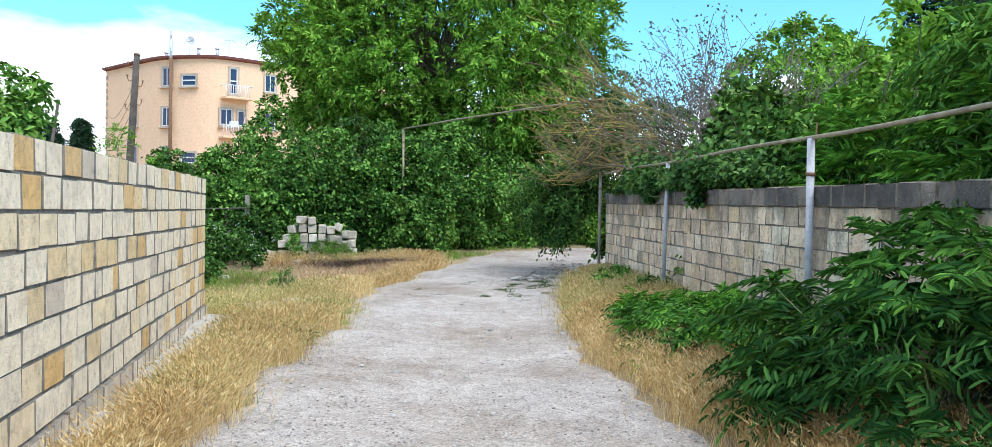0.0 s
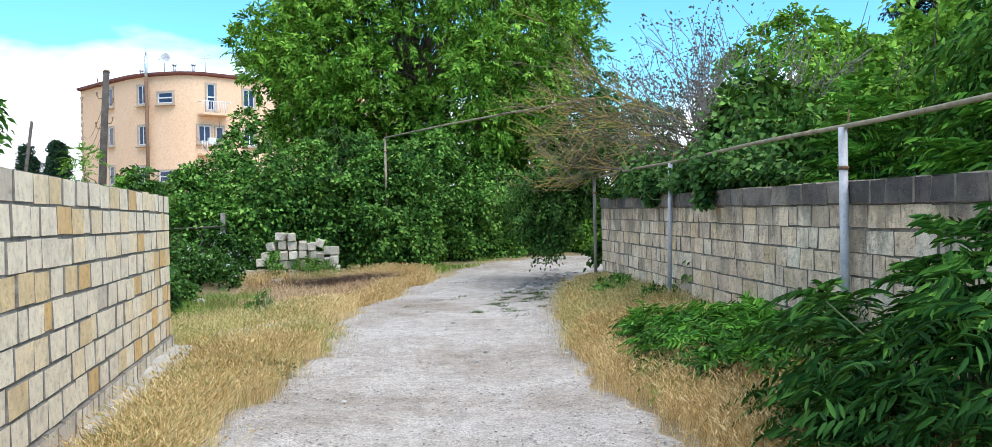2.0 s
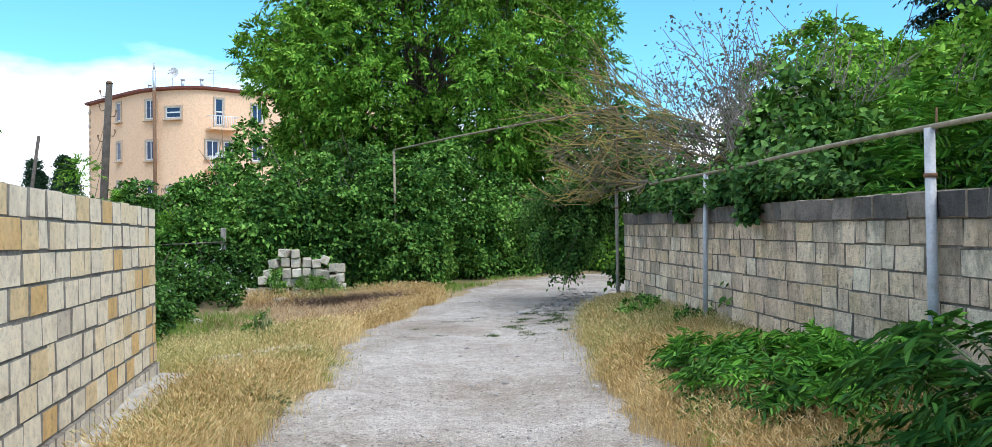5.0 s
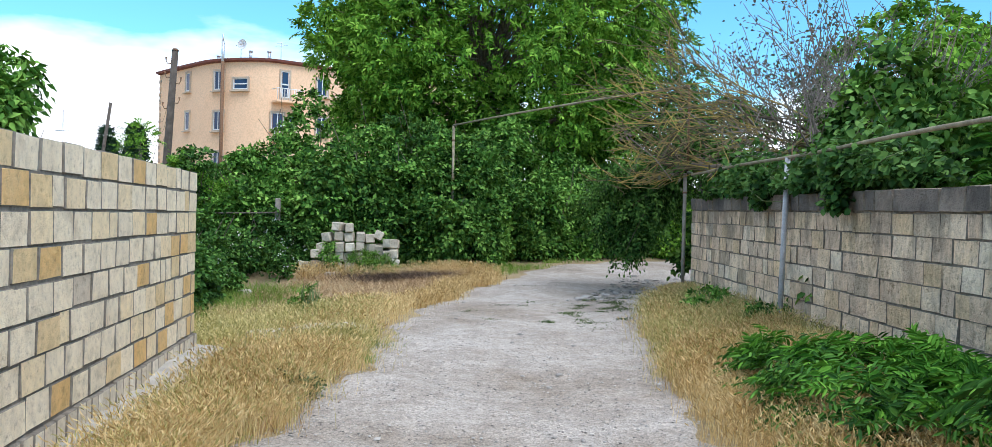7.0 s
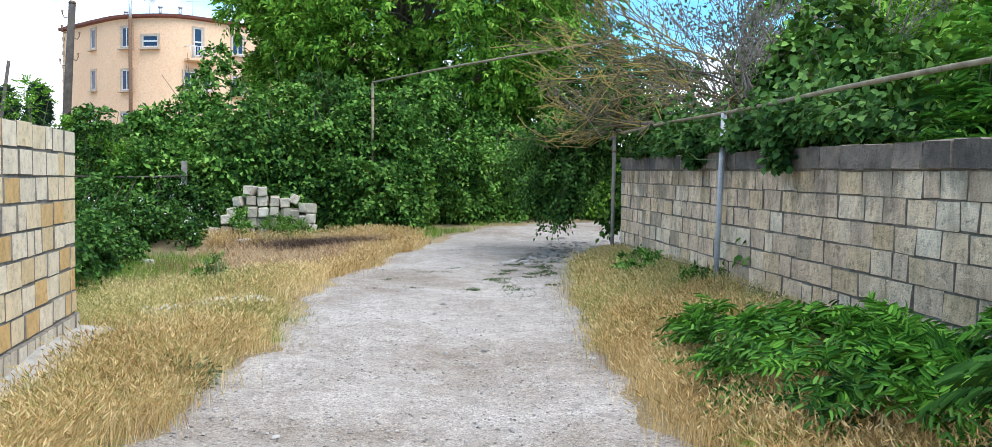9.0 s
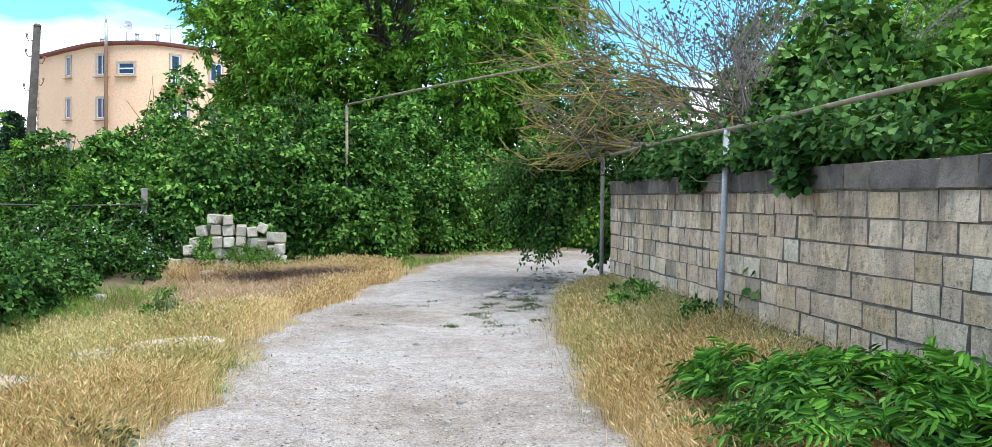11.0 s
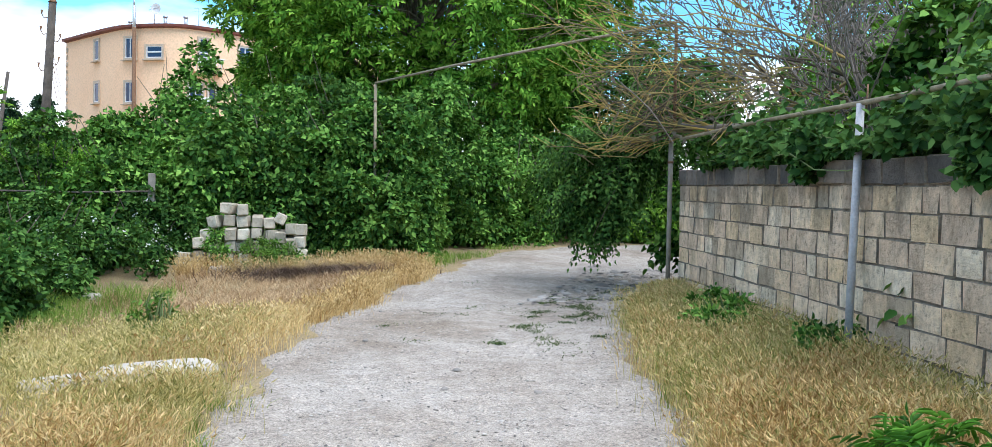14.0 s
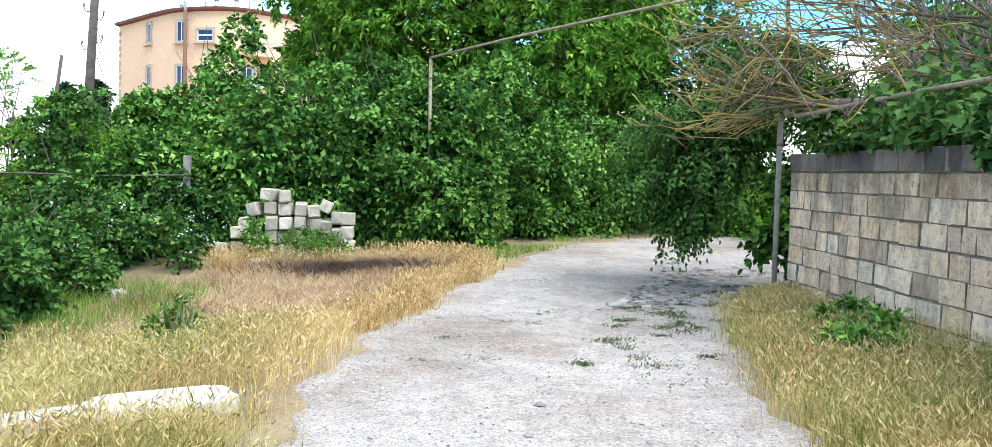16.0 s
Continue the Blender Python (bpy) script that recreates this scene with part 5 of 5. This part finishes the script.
# pebbles and stones of the track
def pebbles(name, label, n, y0, y1, smin, smax, mat, seed, lo=le_f, hi=re_f, flat=0.5):
    rng = np.random.default_rng(seed)
    y = y0 + (y1 - y0) * rng.random(n) ** 1.3
    a, b = lo(y), hi(y)
    x = a + (b - a) * rng.random(n)
    s = smin + (smax - smin) * rng.random(n) ** 3
    base = np.array([[1, 0, 0], [0, 1, 0], [-1, 0, 0], [0, -1, 0], [0.6, 0.6, 0.75], [-0.6, 0.6, 0.7], [-0.55, -0.6, 0.75], [0.6, -0.55, 0.7], [0, 0, 1.0]])
    V = base[None] * (1 + rng.normal(0, 0.16, (n, 9, 3))) * s[:, None, None] * np.array([1, 1, flat])
    t = rng.uniform(0, 6.28, n)
    c, q = np.cos(t)[:, None], np.sin(t)[:, None]
    st = rng.uniform(0.6, 1.0, n)[:, None]
    X, Y = V[..., 0] * st, V[..., 1]
    W = np.stack([X * c - Y * q + x[:, None], X * q + Y * c + y[:, None], V[..., 2] + (ground_z(x, y) + 0.016)[:, None]], -1)
    i = np.arange(n)[:, None] * 9
    quads = np.concatenate([i + [0, 1, 5, 4][:4], i + [1, 2, 6, 5], i + [2, 3, 7, 6], i + [3, 0, 4, 7]])
    tris = np.concatenate([i + [4, 5, 8], i + [5, 6, 8], i + [6, 7, 8], i + [7, 4, 8]])
    return tagged(new(name, mesh_arrays(name, W.reshape(-1, 3), [quads, tris], mat)), label, "gravel", kind="stuff")


pebbles("gravel", "loose grey gravel over the track", 7500, 3.4, 17.0, 0.004, 0.016, M_pebble, 451)
pebbles("gravel", "darker stone chips scattered on the track", 7000, 3.4, 20.0, 0.003, 0.013, M_dark_pebble, 452)
pebbles("track_stones", "larger pale stones on the track", 110, 5.0, 22.0, 0.015, 0.045, M_pebble, 453)
pebbles("rubble", "broken pale rubble on the rough bend", 420, 17.2, 21.0, 0.02, 0.11, M_pebble, 454, lambda y: re_f(y) * 0 + 1.2 + (y - 17.2) * 0.5, lambda y: re_f(y) * 0 + 2.9 + (y - 17.2) * 0.9, 0.35)

pebbles("rubble", "dark clods and stones on the rough bend", 380, 17.0, 20.4, 0.015, 0.07, M_dark_pebble, 455, lambda y: re_f(y) * 0 + 1.3 + (y - 17.2) * 0.5, lambda y: re_f(y) * 0 + 2.9 + (y - 17.2) * 0.8, 0.35)


# ---- fence by the hedge
fence = thing("fence", pose(0, 0, 0), "old fence with a dark rail and grey posts", "fence")
child("rail", tubes_mesh("rail", [tube([(-9.5, 21.5, 1.40), (-8, 21.6, 1.38), (-6.8, 21.62, 1.42), (-5.6, 21.66, 1.41), (-4.4, 21.75, 1.45)], 0.016, 6)], M_pole), fence, "dark rusty rail")
for x, y, top in ((-4.38, 21.9, 1.76), (-7.6, 21.8, 1.7)):
    g = float(ground_z(x, y)) - 0.05
    bm_post = box_mesh("post", (0.11, 0.11, top - g), M_old_post, 0.012, (x, y, (top + g) / 2))
    child("post", bm_post, fence, "weathered grey concrete post")

# ---- poles and wires
pole = thing("utility_pole", pose(-10.15, 35.0, 0.5), "leaning weathered wooden utility pole with wires", "utility pole")
child("shaft", tubes_mesh("shaft", [tube([(0, 0, -0.1), (0.17, 0, 3.3), (0.35, 0, 6.65)], [0.15, 0.135, 0.11], 10)], M_pole), pole)
child("cap", tubes_mesh("cap", [tube([(0.35, 0, 6.64), (0.355, 0, 6.72)], [0.13, 0.08], 10)], M_rust), pole)
for z, s in ((5.5, 1), (5.7, -1), (4.8, 1), (4.6, -1), (6.2, -1)):
    cx = z * 0.052
    child("insulator_hook", tubes_mesh("insulator_hook", [tube([(cx, 0, z), (cx + s * 0.22, 0, z - 0.04), (cx + s * 0.28, 0, z + 0.08), (cx + s * 0.28, 0, z + 0.2)], [0.016, 0.016, 0.016, 0.04], 6)], M_rust), pole)
for z0, z1 in ((5.6, 9.2), (5.2, 8.3), (4.7, 7.4)):
    pts = [(0.28 - 13.0 * s, 48.4 * s, z0 + (z1 - z0) * s - 0.9 * math.sin(math.pi * s)) for s in np.linspace(0, 1, 12)]
    child("wire", tubes_mesh("wire", [tube(pts, 0.012, 4)], M_rust), pole)
far_pole = thing("far_pole", pose(-24.4, 73, 0.5), "thin leaning dark pole in the distance", "utility pole")
child("shaft", tubes_mesh("shaft", [tube([(-0.6, 0, 0), (0.6, 0, 9.1)], [0.16, 0.12], 8)], M_pole), far_pole)
mast = thing("far_mast", pose(-29.8, 80, 0.5), "small mast with crossbars in the distance", "mast")
child("shaft", tubes_mesh("shaft", [tube([(0, 0, 0), (0, 0, 9.2)], [0.1, 0.05], 6)], M_steel), mast)
child("crossbar", tubes_mesh("crossbar", [tube([(-0.6, 0, 7.4), (0.6, 0, 7.4)], 0.05, 5)], M_steel), mast)


# ---- apartment building beyond the gardens
FRONT = [(-22.96, 83.55), (-19.36, 78.75), (-16.75, 75.5), (-14.06, 74.16), (-12.23, 73.66), (-9.25, 75.61), (-7.29, 77.03), (-5.22, 78.16), (2.0, 82.0)]
ROOF = 13.6


def front_curve():
    """The curved front, evenly stepped, with the run along it."""
    p = np.array(FRONT)
    s = np.r_[0, np.cumsum(np.linalg.norm(np.diff(p, axis=0), axis=1))]
    u = np.linspace(0, s[-1], 60)
    x, y = np.interp(u, s, p[:, 0]), np.interp(u, s, p[:, 1])
    for _ in range(6):
        x[1:-1], y[1:-1] = (x[:-2] + 2 * x[1:-1] + x[2:]) / 4, (y[:-2] + 2 * y[1:-1] + y[2:]) / 4
    return u, x, y


FU, FX, FY = front_curve()


def front_pose(u, z):
    """A pose on the front: x along it, y into the building."""
    x, y = np.interp(u, FU, FX), np.interp(u, FU, FY)
    dx, dy = np.interp(u + 0.4, FU, FX) - np.interp(u - 0.4, FU, FX), np.interp(u + 0.4, FU, FY) - np.interp(u - 0.4, FU, FY)
    return pose(x, y, z, 0, 0, math.degrees(math.atan2(dy, dx)))


house = thing("apartment_building", pose(0, 0, 0), "peach rendered apartment building with a curved front", "building")
n = len(FX)
hv = [(x, y, 0.0) for x, y in zip(FX, FY)] + [(x, y, ROOF - 0.2) for x, y in zip(FX, FY)] + [(6, 96, 0), (-16, 98, 0), (6, 96, ROOF - 0.2), (-16, 98, ROOF - 0.2)]
hf = [(i, i + 1, n + i + 1, n + i) for i in range(n - 1)] + [(n - 1, 2 * n, 2 * n + 2, 2 * n - 1), (2 * n, 2 * n + 1, 2 * n + 3, 2 * n + 2), (2 * n + 1, 0, n, 2 * n + 3)]
child("wall", mesh_from("wall", hv, hf, M_facade, True), house)
rv, rf = [], []
for k, (off, z) in enumerate(((0.0, ROOF - 0.2), (-0.35, ROOF - 0.12), (-0.38, ROOF + 0.06), (6.0, ROOF + 0.5))):
    for i in range(n):
        m = front_pose(FU[i], z)
        rv.append(m @ Vector((0, off, 0)))
    if k:
        rf += [((k - 1) * n + i, (k - 1) * n + i + 1, k * n + i + 1, k * n + i) for i in range(n - 1)]
child("roof", mesh_from("roof", rv, rf, M_roof), house, "dark red metal roof edge")


def ring(w, h, t, d0, d1, mat, name):
    """A rectangular frame round an opening w x h, t wide, from depth d0 to d1."""
    V, F = [], []
    for a, b in (((-w / 2 - t, -h / 2 - t), (w / 2 + t, -h / 2)), ((-w / 2 - t, h / 2), (w / 2 + t, h / 2 + t)), ((-w / 2 - t, -h / 2), (-w / 2, h / 2)), ((w / 2, -h / 2), (w / 2 + t, h / 2))):
        o = len(V)
        V += [(x, y, z) for y in (d0, d1) for x, z in ((a[0], a[1]), (b[0], a[1]), (b[0], b[1]), (a[0], b[1]))]
        F += [tuple(o + i for i in f) for f in ((0, 1, 2, 3), (7, 6, 5, 4), (0, 4, 5, 1), (1, 5, 6, 2), (2, 6, 7, 3), (3, 7, 4, 0))]
    return mesh_from(name, V, F, mat)


def window(u, z, w, h, bars=1, flat=0, name="window", trim=M_trim):
    m = front_pose(u, z)
    win = child(name, ring(w, h, 0.13, -0.10, 0.02, trim, name), house, "tan stone window surround")
    win.matrix_basis = m
    child("frame", ring(w - 0.12, h - 0.12, 0.06, -0.05, 0.02, M_white, "frame"), win, "white window frame")
    for b in range(bars + 1):
        pw = (w - 0.16) / (bars + 1)
        pane = child("pane", box_mesh("pane", (pw - 0.05, 0.02, h - 0.14), M_glass, 0, (-(w - 0.16) / 2 + pw * (b + 0.5), -0.02, 0)), win)
    for b in range(bars):
        child("mullion", box_mesh("mullion", (0.07, 0.04, h - 0.1), M_white, 0, (-(w - 0.16) / 2 + (w - 0.16) / (bars + 1) * (b + 1), -0.04, 0)), win)
    if flat:
        child("transom", box_mesh("transom", (w - 0.1, 0.05, 0.1), M_white, 0, (0, -0.045, 0)), win)
    child("sill", box_mesh("sill", (w + 0.4, 0.3, 0.08), trim, 0.01, (0, -0.16, -h / 2 - 0.17)), win)


for z in (12.0, 8.75, 5.5, 2.4):
    window(10.75, z, 1.0, 1.5)
    window(5.95, z + 0.25, 0.75, 1.5, 0)
window(12.85, 11.65, 1.3, 0.85, 0, 1)
window(12.85, 5.4, 1.3, 0.85, 0, 1)
window(16.65, 11.75, 0.7, 2.1, 0, 1, "balcony_door")
window(16.05, 8.75, 1.0, 1.35)
window(17.35, 8.75, 0.65, 1.25, 0)
window(20.0, 11.9, 1.0, 1.4)
window(20.0, 8.7, 1.0, 1.4)
for u, z, w in ((16.75, 10.3, 2.4), (16.2, 7.1, 1.5)):
    m = front_pose(u, z)
    bal = child("balcony", box_mesh("balcony", (w, 1.0, 0.18), M_facade, 0.02, (0, -0.5, 0)), house, "small balcony with a pale railing")
    bal.matrix_basis = m
    child("handrail", tubes_mesh("handrail", [tube([(-w / 2 + 0.04, 0, 1.0), (-w / 2 + 0.04, -0.95, 1.0), (w / 2 - 0.04, -0.95, 1.0), (w / 2 - 0.04, 0, 1.0)], 0.035, 5)], M_white), bal)
    for k in range(int(w / 0.2)):
        x = -w / 2 + 0.08 + k * 0.2
        child("baluster", tubes_mesh("baluster", [tube([(x, -0.95, 0.08), (x, -0.95, 1.0)], 0.03, 4)], M_white), bal)
ac = child("air_conditioner", box_mesh("air_conditioner", (0.7, 0.35, 0.5), M_white, 0.03), house, "white air conditioner box")
ac.matrix_basis = front_pose(16.6, 8.2) @ Matrix.Translation((0, -0.25, 0))
dp = child("rising_pipe", tubes_mesh("rising_pipe", [tube([(0, -0.45, -11.0), (0, -0.45, 1.0)], 0.14, 8)], M_rust), house, "rust brown vertical pipe")
dp.matrix_basis = front_pose(11.45, 12.4)
fl = child("flue", tubes_mesh("flue", [tube([(0, -0.45, 0.6), (0, -0.45, 2.6)], 0.12, 8), tube([(0, -0.45, 2.6), (0, -0.45, 3.2)], 0.07, 6)], M_steel), house, "grey metal flue above the roof")
fl.matrix_basis = front_pose(11.45, 12.4)
for u, h in ((13.1, 0.7), (15.4, 0.7), (9.2, 0.5)):
    ch = child("vent", tubes_mesh("vent", [tube([(0, 1.0, 0), (0, 1.0, h)], 0.13, 8), tube([(0, 1.0, h), (0, 1.0, h + 0.12)], 0.18, 8)], M_steel), house)
    ch.matrix_basis = front_pose(u, ROOF + 0.05)
for u in (12.4, 16.5):
    an = child("antenna", tubes_mesh("antenna", [tube([(0, 0.6, 0), (0, 0.6, 1.6)], 0.03, 5), tube([(-0.5, 0.6, 1.2), (0.5, 0.4, 1.35)], 0.025, 4), tube([(-0.35, 0.6, 1.45), (0.35, 0.5, 1.55)], 0.025, 4)], M_steel), house)
    an.matrix_basis = front_pose(u, ROOF + 0.05)
dish_v, dish_f = [(0, 0, 0)], []
for k in range(12):
    t = 2 * math.pi * k / 12
    dish_v.append((0.42 * math.cos(t), -0.14, 0.42 * math.sin(t)))
dish_f = [(0, 1 + k, 1 + (k + 1) % 12) for k in range(12)]
dish = child("satellite_dish", mesh_from("satellite_dish", dish_v, dish_f, M_white), house, "pale satellite dish")
dish.matrix_basis = front_pose(12.6, ROOF + 1.3) @ Matrix.Translation((0, 0.6, 0))
for k in range(22):
    q = child("quoin", box_mesh("quoin", (0.35 if k % 2 else 0.22, 0.14, 0.34), M_trim, 0.02, (0.2, -0.02, 0)), house)
    q.matrix_basis = front_pose(0.05, 0.6 + k * 0.58)
